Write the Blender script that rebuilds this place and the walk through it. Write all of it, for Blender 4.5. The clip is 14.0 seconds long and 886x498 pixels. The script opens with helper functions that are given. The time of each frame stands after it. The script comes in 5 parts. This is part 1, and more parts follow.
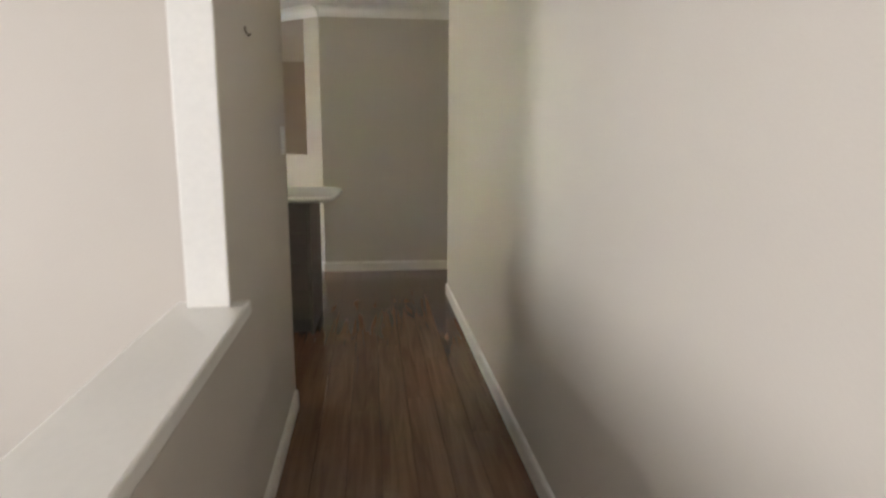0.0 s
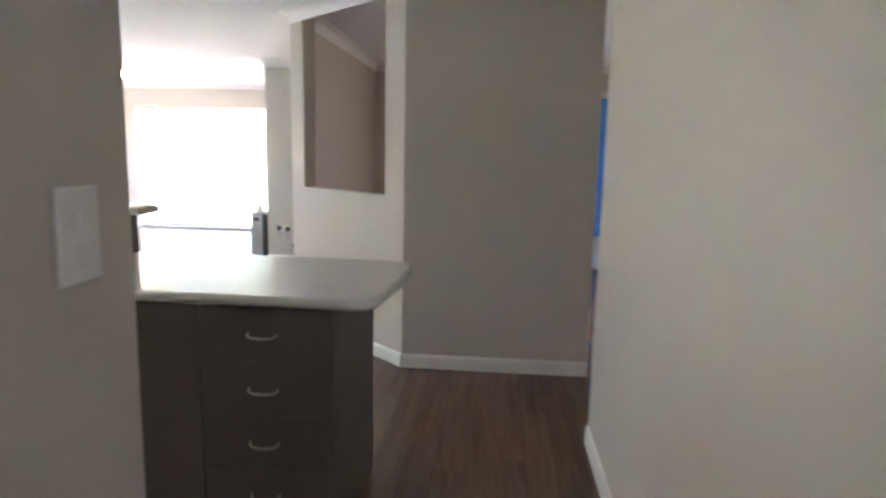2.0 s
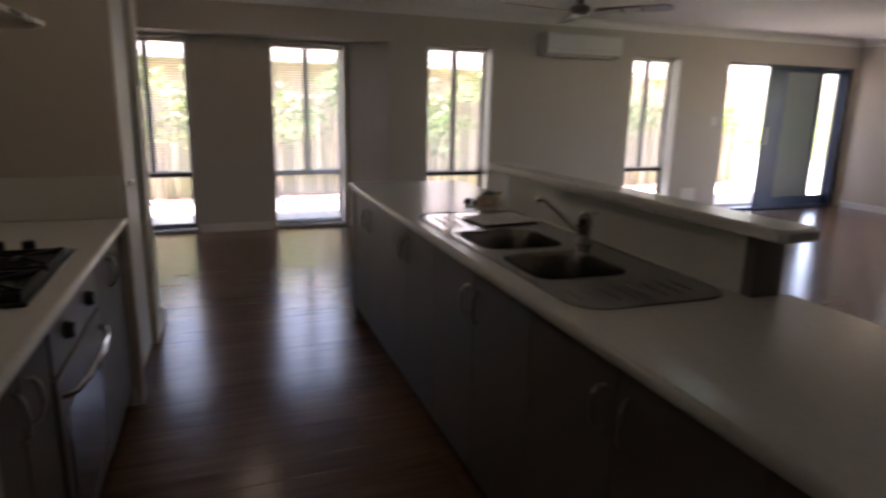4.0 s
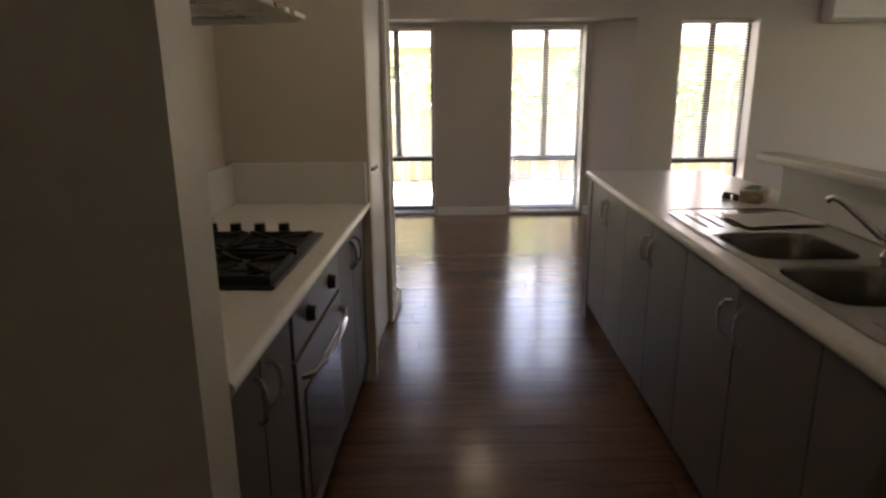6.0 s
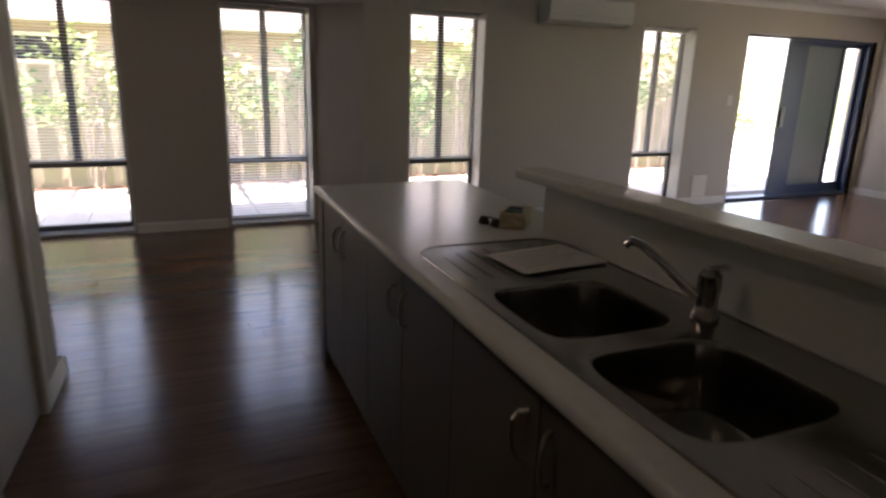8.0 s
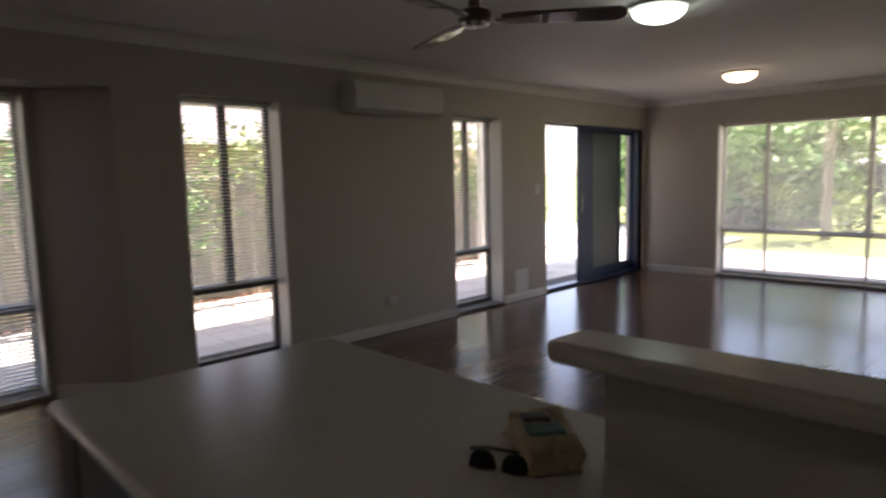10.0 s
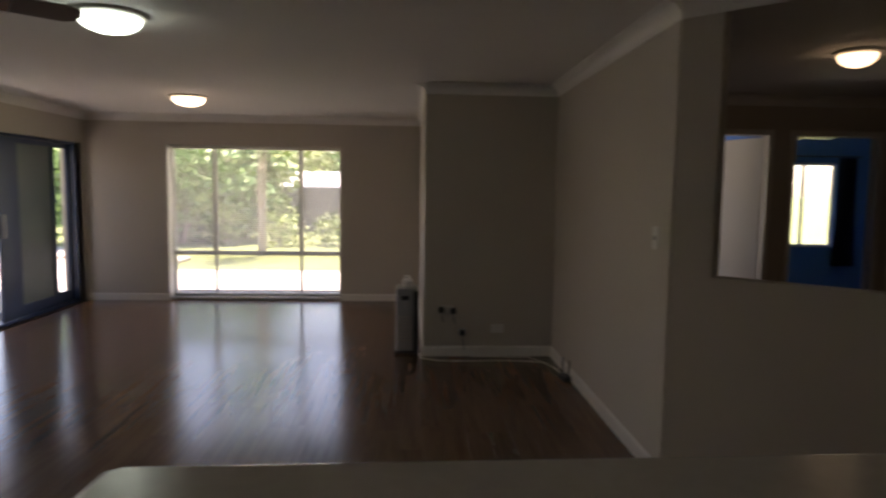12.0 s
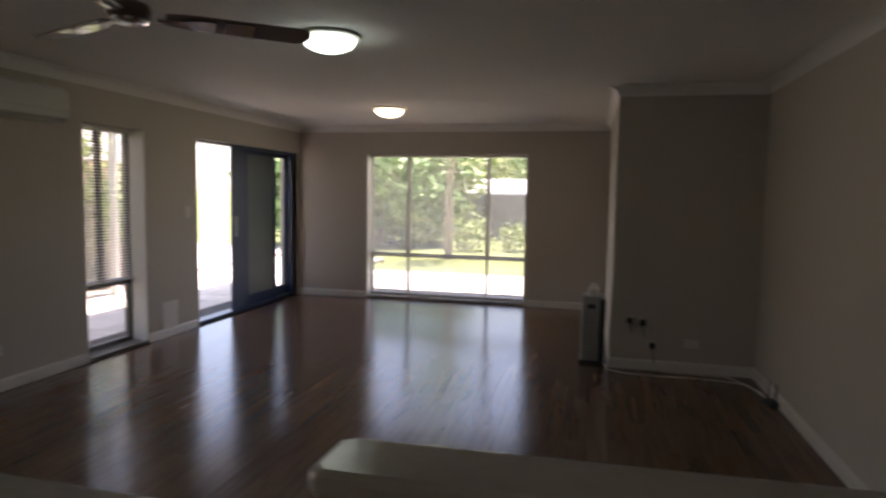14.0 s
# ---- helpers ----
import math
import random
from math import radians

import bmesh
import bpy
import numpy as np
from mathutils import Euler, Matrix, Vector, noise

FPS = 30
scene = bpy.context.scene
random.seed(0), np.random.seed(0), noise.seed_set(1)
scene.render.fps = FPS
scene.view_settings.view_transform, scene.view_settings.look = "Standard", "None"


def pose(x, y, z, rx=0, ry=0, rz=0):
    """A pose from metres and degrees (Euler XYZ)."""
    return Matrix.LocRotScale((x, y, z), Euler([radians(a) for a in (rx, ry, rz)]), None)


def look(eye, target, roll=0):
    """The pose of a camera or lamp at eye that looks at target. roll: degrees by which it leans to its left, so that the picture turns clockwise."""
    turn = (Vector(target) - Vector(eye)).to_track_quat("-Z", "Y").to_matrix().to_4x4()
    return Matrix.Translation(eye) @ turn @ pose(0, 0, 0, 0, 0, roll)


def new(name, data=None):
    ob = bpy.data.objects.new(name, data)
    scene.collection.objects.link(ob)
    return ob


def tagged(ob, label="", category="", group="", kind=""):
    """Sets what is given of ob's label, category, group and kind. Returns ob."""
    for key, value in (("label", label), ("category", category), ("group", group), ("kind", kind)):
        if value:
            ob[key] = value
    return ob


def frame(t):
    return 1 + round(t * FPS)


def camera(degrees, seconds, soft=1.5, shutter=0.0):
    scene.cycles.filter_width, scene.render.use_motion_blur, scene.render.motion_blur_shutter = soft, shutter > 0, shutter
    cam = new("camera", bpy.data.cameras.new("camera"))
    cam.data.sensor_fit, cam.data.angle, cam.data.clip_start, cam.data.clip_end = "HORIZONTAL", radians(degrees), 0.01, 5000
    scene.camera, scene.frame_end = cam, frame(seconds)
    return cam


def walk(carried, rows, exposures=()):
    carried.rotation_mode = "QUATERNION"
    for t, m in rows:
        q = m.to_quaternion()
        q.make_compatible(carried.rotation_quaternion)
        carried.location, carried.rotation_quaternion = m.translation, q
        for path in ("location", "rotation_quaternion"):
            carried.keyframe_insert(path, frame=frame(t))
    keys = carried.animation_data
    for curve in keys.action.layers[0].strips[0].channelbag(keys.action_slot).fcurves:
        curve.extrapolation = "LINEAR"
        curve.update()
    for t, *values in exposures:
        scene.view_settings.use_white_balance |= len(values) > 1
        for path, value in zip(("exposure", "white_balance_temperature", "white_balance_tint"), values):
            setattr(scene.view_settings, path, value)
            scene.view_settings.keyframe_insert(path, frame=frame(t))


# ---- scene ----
LENS = 70.0
cam = camera(LENS, 14.0, soft=2.4, shutter=0.5)
PATH = [
    (0, (0.448, -5.951, 1.306), (0.669, -3.996, 0.942), 0.3),
    (0.5, (0.547, -5.506, 1.353), (0.749, -3.537, 1.063), 0.2),
    (1, (0.599, -4.889, 1.369), (0.599, -2.916, 1.044), -0.4),
    (1.5, (0.599, -4.396, 1.360), (0.584, -2.425, 1.024), -0.2),
    (2, (0.580, -3.873, 1.376), (0.412, -1.903, 1.071), 1.2),
    (2.5, (0.508, -3.360, 1.399), (-0.007, -1.451, 1.098), 0.7),
    (3, (0.414, -3.011, 1.397), (-0.655, -1.364, 1.016), 2.1),
    (3.5, (0.324, -2.841, 1.404), (-1.256, -1.684, 0.999), 2.0),
    (4, (0.262, -2.748, 1.429), (-1.550, -2.035, 0.972), 1.3),
    (6.5, (-0.068, -2.726, 1.425), (-2.003, -2.723, 0.917), -0.5),
    (7, (-0.249, -2.650, 1.427), (-2.170, -2.377, 0.942), 0.2),
    (7.5, (-0.461, -2.562, 1.430), (-2.299, -1.977, 0.899), 1.5),
    (10, (-2.089, -2.194, 1.394), (-3.493, -0.787, 1.171), -1.4),
    (10.5, (-2.260, -2.082, 1.447), (-3.365, -0.426, 1.259), 0.1),
    (11, (-2.304, -1.992, 1.477), (-2.961, -0.111, 1.302), -0.1),
    (11.5, (-2.389, -2.069, 1.488), (-2.622, -0.091, 1.310), 0.5),
    (12, (-2.317, -2.032, 1.478), (-2.211, -0.043, 1.293), 0.8),
    (12.5, (-2.154, -1.992, 1.460), (-1.882, -0.019, 1.274), 0.7),
    (13, (-2.275, -2.039, 1.466), (-2.084, -0.056, 1.289), 1.0),
    (13.5, (-2.268, -2.051, 1.468), (-2.419, -0.065, 1.286), 0.6),
    (14, (-2.369, -2.044, 1.462), (-2.826, -0.104, 1.291), 1.0),
]
EXPOSURES = [(0, 6.15, 7000, 16), (0.5, 6.3, 7100, 17), (1, 6.4, 6800, 22), (1.5, 7.1, 6900, 18), (2, 6.0, 6100, 22), (2.5, 4.75, 6500, 24), (3, 3.95, 6600, 26), (3.5, 3.3, 6800, 30), (4, 3.3, 7100, 30), (6.5, 4.2, 7750, 26), (7, 4.18, 7550, 27), (7.5, 3.6, 7250, 28), (10, 2.15, 7350, 27), (10.5, 1.97, 7350, 30), (11, 2.02, 7550, 30), (11.5, 2.1, 7750, 29), (12, 2.2, 7850, 29), (12.5, 2.75, 7750, 30), (13, 2.7, 7550, 29), (13.5, 2.65, 7550, 32), (14, 2.1, 7450, 29)]
walk(cam, [(t, look(eye, target, roll)) for t, eye, target, roll in PATH], EXPOSURES)

# ---- sky and sun ----
SUN_EL, SUN_AZ = 74.0, 15.0
world = bpy.data.worlds.new("world")
scene.world = world
world.use_nodes = True
sky = world.node_tree.nodes.new("ShaderNodeTexSky")
sky.sky_type, sky.sun_disc = "NISHITA", False
sky.sun_elevation, sky.sun_rotation = radians(SUN_EL), radians(SUN_AZ)
world.node_tree.links.new(sky.outputs[0], world.node_tree.nodes["Background"].inputs["Color"])
world.node_tree.nodes["Background"].inputs["Strength"].default_value = 0.15
sun = new("sun", bpy.data.lights.new("sun", "SUN"))
sun.data.energy, sun.data.angle, sun.data.color = 5.0, radians(0.6), (1.0, 0.95, 0.87)
a, e = radians(SUN_AZ), radians(SUN_EL)
sun.matrix_world = look((0, 0, 30), (-math.sin(a) * math.cos(e), -math.cos(a) * math.cos(e), 30 - math.sin(e)))


def area_lamp(name, eye, target, w, h, watts, colour):
    ob = new(name, bpy.data.lights.new(name, "AREA"))
    ob.data.shape, ob.data.size, ob.data.size_y = "RECTANGLE", w, h
    ob.data.energy, ob.data.color = watts, colour
    ob.matrix_world = look(eye, target)


# daylight in the front room's window; unseen fill lamp added behind the hall's start
area_lamp("front_room_daylight", (-3.38, -7.3, 1.35), (0, -7.0, 1.25), 2.2, 1.5, 3.0, (0.86, 0.93, 1.0))
area_lamp("entry_daylight", (0.5, -9.9, 1.3), (0.5, 0, 1.0), 0.8, 1.8, 2.2, (0.95, 0.97, 1.0))


area_lamp("bathroom_daylight", (-0.35, 5.86, 1.4), (0.6, 4.3, 1.0), 1.0, 0.9, 2.0, (0.95, 0.97, 1.0))


# ---- materials ----
def mat(name, base, rough=0.6, metal=0.0, var=0.08, scale=4.0, fine=60.0, bump=0.05, spec=0.5, kind="", coat=0.0):
    """Two scales of noise vary colour and roughness; fine noise gives relief. kind: object or island tone per piece."""
    m = bpy.data.materials.new(name)
    m.use_nodes = True
    nt = m.node_tree
    b = nt.nodes["Principled BSDF"]
    tc = nt.nodes.new("ShaderNodeTexCoord")
    n1, n2 = nt.nodes.new("ShaderNodeTexNoise"), nt.nodes.new("ShaderNodeTexNoise")
    n1.inputs["Scale"].default_value, n2.inputs["Scale"].default_value = scale, fine
    n1.inputs["Detail"].default_value, n2.inputs["Detail"].default_value = 4, 3
    for n in (n1, n2):
        nt.links.new(tc.outputs["Object"], n.inputs["Vector"])
    add = nt.nodes.new("ShaderNodeMath")
    add.operation = "ADD"
    nt.links.new(n1.outputs["Fac"], add.inputs[0])
    nt.links.new(n2.outputs["Fac"], add.inputs[1])
    ramp = nt.nodes.new("ShaderNodeMapRange")
    ramp.inputs["From Min"].default_value, ramp.inputs["From Max"].default_value = 0.6, 1.4
    ramp.inputs["To Min"].default_value, ramp.inputs["To Max"].default_value = 1 - var, 1 + var
    nt.links.new(add.outputs[0], ramp.inputs["Value"])
    fac = ramp.outputs[0]
    if kind:
        src = nt.nodes.new("ShaderNodeObjectInfo" if kind == "object" else "ShaderNodeNewGeometry")
        tone = nt.nodes.new("ShaderNodeMapRange")
        tone.inputs["To Min"].default_value, tone.inputs["To Max"].default_value = 0.86, 1.14
        nt.links.new(src.outputs["Random" if kind == "object" else "Random Per Island"], tone.inputs["Value"])
        mul = nt.nodes.new("ShaderNodeMath")
        mul.operation = "MULTIPLY"
        nt.links.new(fac, mul.inputs[0])
        nt.links.new(tone.outputs[0], mul.inputs[1])
        fac = mul.outputs[0]
    col = nt.nodes.new("ShaderNodeVectorMath")
    col.operation = "SCALE"
    col.inputs[0].default_value = base
    nt.links.new(fac, col.inputs["Scale"])
    nt.links.new(col.outputs[0], b.inputs["Base Color"])
    rr = nt.nodes.new("ShaderNodeMapRange")
    rr.inputs["To Min"].default_value, rr.inputs["To Max"].default_value = rough * 0.85, min(1, rough * 1.15)
    nt.links.new(n1.outputs["Fac"], rr.inputs["Value"])
    nt.links.new(rr.outputs[0], b.inputs["Roughness"])
    b.inputs["Metallic"].default_value = metal
    b.inputs["Specular IOR Level"].default_value = spec
    b.inputs["Coat Weight"].default_value = coat
    if bump:
        bp = nt.nodes.new("ShaderNodeBump")
        bp.inputs["Strength"].default_value, bp.inputs["Distance"].default_value = bump, 0.004
        nt.links.new(n2.outputs["Fac"], bp.inputs["Height"])
        nt.links.new(bp.outputs[0], b.inputs["Normal"])
    return m


def wood(name, dark, light, rough, kind):
    """Floor board: grain stretched along the board, tone by piece."""
    m = mat(name, (1, 1, 1), rough, var=0.05, bump=0.0, spec=0.66, kind=kind)
    nt = m.node_tree
    b = nt.nodes["Principled BSDF"]
    tc = nt.nodes.new("ShaderNodeTexCoord")
    src = nt.nodes.new("ShaderNodeObjectInfo" if kind == "object" else "ShaderNodeNewGeometry")
    rnd = src.outputs["Random" if kind == "object" else "Random Per Island"]
    shift = nt.nodes.new("ShaderNodeVectorMath")
    shift.operation = "MULTIPLY_ADD"
    shift.inputs[1].default_value = (37.0, 61.0, 13.0)
    nt.links.new(rnd, shift.inputs[0])
    nt.links.new(tc.outputs["Object"], shift.inputs[2])
    mp = nt.nodes.new("ShaderNodeMapping")
    mp.inputs["Scale"].default_value = (26.0, 1.6, 8.0)
    nt.links.new(shift.outputs[0], mp.inputs["Vector"])
    n = nt.nodes.new("ShaderNodeTexNoise")
    n.inputs["Scale"].default_value, n.inputs["Detail"].default_value, n.inputs["Distortion"].default_value = 1.0, 6, 0.8
    nt.links.new(mp.outputs[0], n.inputs["Vector"])
    ramp = nt.nodes.new("ShaderNodeValToRGB")
    ramp.color_ramp.elements[0].position, ramp.color_ramp.elements[1].position = 0.3, 0.72
    ramp.color_ramp.elements[0].color, ramp.color_ramp.elements[1].color = (*dark, 1), (*light, 1)
    nt.links.new(n.outputs["Fac"], ramp.inputs["Fac"])
    old = b.inputs["Base Color"].links[0].from_node
    nt.links.new(ramp.outputs["Color"], old.inputs[0])
    return m


def glow(name, colour, strength):
    m = bpy.data.materials.new(name)
    m.use_nodes = True
    b = m.node_tree.nodes["Principled BSDF"]
    b.inputs["Base Color"].default_value = (0.85, 0.85, 0.82, 1)
    b.inputs["Roughness"].default_value = 0.35
    b.inputs["Emission Color"].default_value = (*colour, 1)
    b.inputs["Emission Strength"].default_value = strength
    return m


def clear(name, colour, amount, rough=0.03):
    """Window glass or mesh: amount passes straight through, the rest is a glossy or dull surface."""
    m = bpy.data.materials.new(name)
    m.use_nodes = True
    nt = m.node_tree
    b = nt.nodes["Principled BSDF"]
    b.inputs["Base Color"].default_value, b.inputs["Roughness"].default_value = (*colour, 1), rough
    t, mix = nt.nodes.new("ShaderNodeBsdfTransparent"), nt.nodes.new("ShaderNodeMixShader")
    mix.inputs[0].default_value = amount
    nt.links.new(b.outputs[0], mix.inputs[1])
    nt.links.new(t.outputs[0], mix.inputs[2])
    nt.links.new(mix.outputs[0], nt.nodes["Material Output"].inputs["Surface"])
    return m


M_WALL = mat("greige_wall_paint", (0.57, 0.525, 0.465), 0.62, var=0.035, scale=1.2, fine=180, bump=0.06)
M_CEIL = mat("white_ceiling_paint", (0.84, 0.83, 0.81), 0.8, var=0.03, scale=1.0, fine=150, bump=0.05)
M_TRIM = mat("white_gloss_trim", (0.78, 0.76, 0.71), 0.3, var=0.04, scale=3, bump=0.02)
M_BLUE = mat("blue_wall_paint", (0.07, 0.22, 0.60), 0.6, var=0.05, scale=1.5, bump=0.05)
M_SUB = mat("dark_board_joint", (0.03, 0.018, 0.012), 0.7)
M_BOARD = wood("jarrah_board", (0.115, 0.060, 0.034), (0.20, 0.112, 0.066), 0.19, "object")
M_BOARD_FAR = wood("jarrah_board_rest", (0.115, 0.060, 0.034), (0.20, 0.112, 0.066), 0.19, "island")
M_TOP = mat("pale_laminate_worktop", (0.70, 0.71, 0.67), 0.22, var=0.06, scale=40, fine=400, bump=0.01)
M_GREY = mat("grey_laminate_front", (0.128, 0.109, 0.097), 0.5, var=0.05, scale=3, fine=300, bump=0.01)
M_KICK = mat("dark_kickboard", (0.10, 0.09, 0.085), 0.5)
M_STEEL = mat("brushed_stainless_steel", (0.55, 0.54, 0.52), 0.28, 1.0, var=0.05, scale=8, fine=300, bump=0.02)
M_SINK = mat("satin_sink_steel", (0.36, 0.345, 0.325), 0.17, 1.0, var=0.03, scale=5, bump=0)
M_OVEN = mat("grey_brushed_oven_steel", (0.17, 0.155, 0.145), 0.36, 0.5, var=0.05, scale=5, fine=200, bump=0.01)
M_HANDLE = mat("dull_chrome_handle", (0.5, 0.48, 0.45), 0.38, 1.0, var=0.03, bump=0)
M_CHROME = mat("chrome", (0.75, 0.75, 0.75), 0.12, 1.0, var=0.02, bump=0)
M_BLACK = mat("black_enamel", (0.012, 0.012, 0.012), 0.3, var=0.2, bump=0.02)
M_IRON = mat("cast_iron", (0.02, 0.02, 0.02), 0.55, var=0.2, bump=0.15)
M_OVENGLASS = mat("dark_oven_glass", (0.015, 0.015, 0.016), 0.06, var=0.1, bump=0)
M_TILE = mat("white_glazed_tile", (0.74, 0.73, 0.69), 0.15, var=0.04, scale=6, bump=0.01, kind="object")
M_BROWN = mat("brown_glazed_tile", (0.10, 0.065, 0.05), 0.2, var=0.2, scale=20, bump=0.02, kind="object")
M_SPLASH = mat("white_laminate_splashback", (0.68, 0.70, 0.66), 0.3, var=0.03, bump=0.01)
M_FRAME = mat("dark_navy_aluminium", (0.022, 0.048, 0.125), 0.35, 0.0, var=0.08, bump=0.01)
M_FRAME2 = mat("bronze_aluminium", (0.10, 0.095, 0.09), 0.4, 0.0, var=0.08, bump=0.01)
M_PALE = mat("pale_aluminium", (0.34, 0.36, 0.34), 0.4, 0.0, var=0.05, bump=0.01)
M_GLASS = clear("window_glass", (0.9, 0.95, 0.93), 0.93)
M_MESH = clear("security_mesh", (0.15, 0.19, 0.20), 0.07, 0.6)
M_SLAT = mat("white_blind_slat", (0.80, 0.79, 0.75), 0.45, var=0.05, bump=0.0)
M_PLASTIC = mat("white_plastic", (0.74, 0.73, 0.70), 0.35, var=0.04, bump=0.01)
M_DARKPL = mat("dark_plastic", (0.04, 0.042, 0.048), 0.4, var=0.15, bump=0.02)
M_GREYPL = mat("silver_grey_plastic", (0.40, 0.41, 0.42), 0.4, var=0.05, bump=0.02)
M_DOOR = mat("white_door_paint", (0.72, 0.71, 0.67), 0.35, var=0.04, scale=2, bump=0.03)
M_PAPER = mat("white_paper", (0.75, 0.74, 0.70), 0.8, var=0.04)
M_CARD = mat("beige_cardboard", (0.48, 0.40, 0.27), 0.7, var=0.15, scale=20)
M_TEAL = mat("teal_print", (0.04, 0.16, 0.15), 0.5, var=0.1)
M_FENCE = mat("cream_steel_fence", (0.72, 0.65, 0.56), 0.5, var=0.08, scale=2, bump=0.02)
M_PAVE = mat("pale_concrete_paver", (0.70, 0.68, 0.64), 0.85, var=0.14, scale=6, bump=0.3, kind="object")
M_PAVE_FAR = mat("pale_concrete_paver_rest", (0.70, 0.68, 0.64), 0.85, var=0.14, scale=6, bump=0.3, kind="island")
M_LAWN = mat("mown_lawn", (0.20, 0.25, 0.09), 0.9, var=0.35, scale=1.5, fine=80, bump=0.8)
M_SOIL = mat("red_brown_mulch", (0.16, 0.09, 0.06), 0.95, var=0.3, scale=12, bump=0.8)
M_LEAF = mat("green_leaf", (0.16, 0.30, 0.10), 0.55, var=0.25, scale=2, bump=0, kind="island")
M_LEAF2 = mat("yellow_green_leaf", (0.30, 0.39, 0.13), 0.55, var=0.25, scale=2, bump=0, kind="island")
M_BARK = mat("grey_brown_bark", (0.34, 0.29, 0.24), 0.9, var=0.3, scale=12, bump=0.6)
M_NWALL = mat("pinkish_rendered_wall", (0.48, 0.36, 0.31), 0.85, var=0.12, scale=6, bump=0.3)
M_ROOF = mat("grey_roof_tile", (0.27, 0.24, 0.23), 0.8, var=0.2, scale=6, bump=0.4)
M_BRICK = mat("brown_house_wall", (0.30, 0.20, 0.15), 0.85, var=0.15, scale=8, bump=0.4)
M_TIMBER = mat("painted_patio_timber", (0.30, 0.27, 0.24), 0.6, var=0.12, scale=5)
M_GUTTER = mat("cream_gutter", (0.80, 0.77, 0.71), 0.4)
M_BACKFENCE = mat("slate_grey_fence", (0.15, 0.145, 0.17), 0.6, var=0.1)
M_SHED = mat("dark_grey_steel", (0.09, 0.10, 0.12), 0.5, var=0.1)
M_LIGHTROOF = mat("pale_steel_roof", (0.78, 0.79, 0.80), 0.5, var=0.08)
M_CURTAIN = mat("dark_navy_curtain", (0.02, 0.03, 0.07), 0.9, var=0.2)
M_CARPET = mat("beige_carpet", (0.35, 0.31, 0.26), 0.95, var=0.15, scale=30, bump=0.5)
M_CABLE = mat("white_cable", (0.66, 0.64, 0.58), 0.5)
M_BLADE = mat("brown_fan_blade", (0.17, 0.125, 0.10), 0.3, var=0.15, scale=20)
M_GLOW_COOL = glow("cool_light_glass", (0.72, 1.0, 0.92), 1.9)
M_GLOW_WARM = glow("warm_light_glass", (1.0, 0.84, 0.60), 1.4)
M_GLOW_SOFT = glow("soft_light_glass", (1.0, 0.88, 0.7), 0.52)
M_GLOW_FAINT = glow("faint_light_glass", (1.0, 0.86, 0.66), 0.25)
M_GLOW_DIM = glow("dim_warm_light_glass", (1.0, 0.78, 0.5), 0.6)


# ---- mesh helpers ----
def box(bm, x0, x1, y0, y1, z0, z1, bevel=0.0, m=None):
    r = bmesh.ops.create_cube(bm, size=1, matrix=Matrix.LocRotScale(
        ((x0 + x1) / 2, (y0 + y1) / 2, (z0 + z1) / 2), None, (abs(x1 - x0), abs(y1 - y0), abs(z1 - z0))))
    vs = r["verts"]
    if bevel:
        es = list({ed for v in vs for ed in v.link_edges})
        out = bmesh.ops.bevel(bm, geom=es, offset=bevel, segments=2, profile=0.5, affect="EDGES")
        vs = list({v for f in out["faces"] for v in f.verts} | {v for v in vs if v.is_valid})
    if m is not None:
        bmesh.ops.transform(bm, matrix=m, verts=vs)
    return bm


def cyl(bm, x, y, z0, z1, r0, r1=None, n=24, m=None):
    r = bmesh.ops.create_cone(bm, cap_ends=True, segments=n, radius1=r0, radius2=r0 if r1 is None else r1, depth=z1 - z0,
                              matrix=Matrix.Translation((x, y, (z0 + z1) / 2)))
    if m is not None:
        bmesh.ops.transform(bm, matrix=m, verts=r["verts"])
    return bm


def tube(bm, pts, r, n=10):
    """A round bar swept along points."""
    pts = [Vector(p) for p in pts]
    rings = []
    up = Vector((0.3, 0.2, 0.93)).normalized()
    for i, p in enumerate(pts):
        d = (pts[min(i + 1, len(pts) - 1)] - pts[max(i - 1, 0)]).normalized()
        u = d.cross(up)
        if u.length < 0.1:
            u = d.cross(Vector((1, 0, 0)))
        u.normalize()
        v = d.cross(u)
        rr = r[i] if isinstance(r, (list, tuple)) else r
        rings.append([bm.verts.new(p + (u * math.cos(k * math.tau / n) + v * math.sin(k * math.tau / n)) * rr) for k in range(n)])
    for s, t in zip(rings, rings[1:]):
        for k in range(n):
            bm.faces.new((s[k], s[(k + 1) % n], t[(k + 1) % n], t[k]))
    bm.faces.new(rings[0][::-1])
    bm.faces.new(rings[-1])
    return bm


def lathe(bm, prof, n=40, m=None):
    """Turn a profile of (radius, z) round the z axis."""
    rings = [[bm.verts.new((max(r, 1e-4) * math.cos(k * math.tau / n), max(r, 1e-4) * math.sin(k * math.tau / n), z)) for k in range(n)] for r, z in prof]
    for s, t in zip(rings, rings[1:]):
        for k in range(n):
            bm.faces.new((s[k], s[(k + 1) % n], t[(k + 1) % n], t[k]))
    if m is not None:
        bmesh.ops.transform(bm, matrix=m, verts=[v for r in rings for v in r])
    return bm


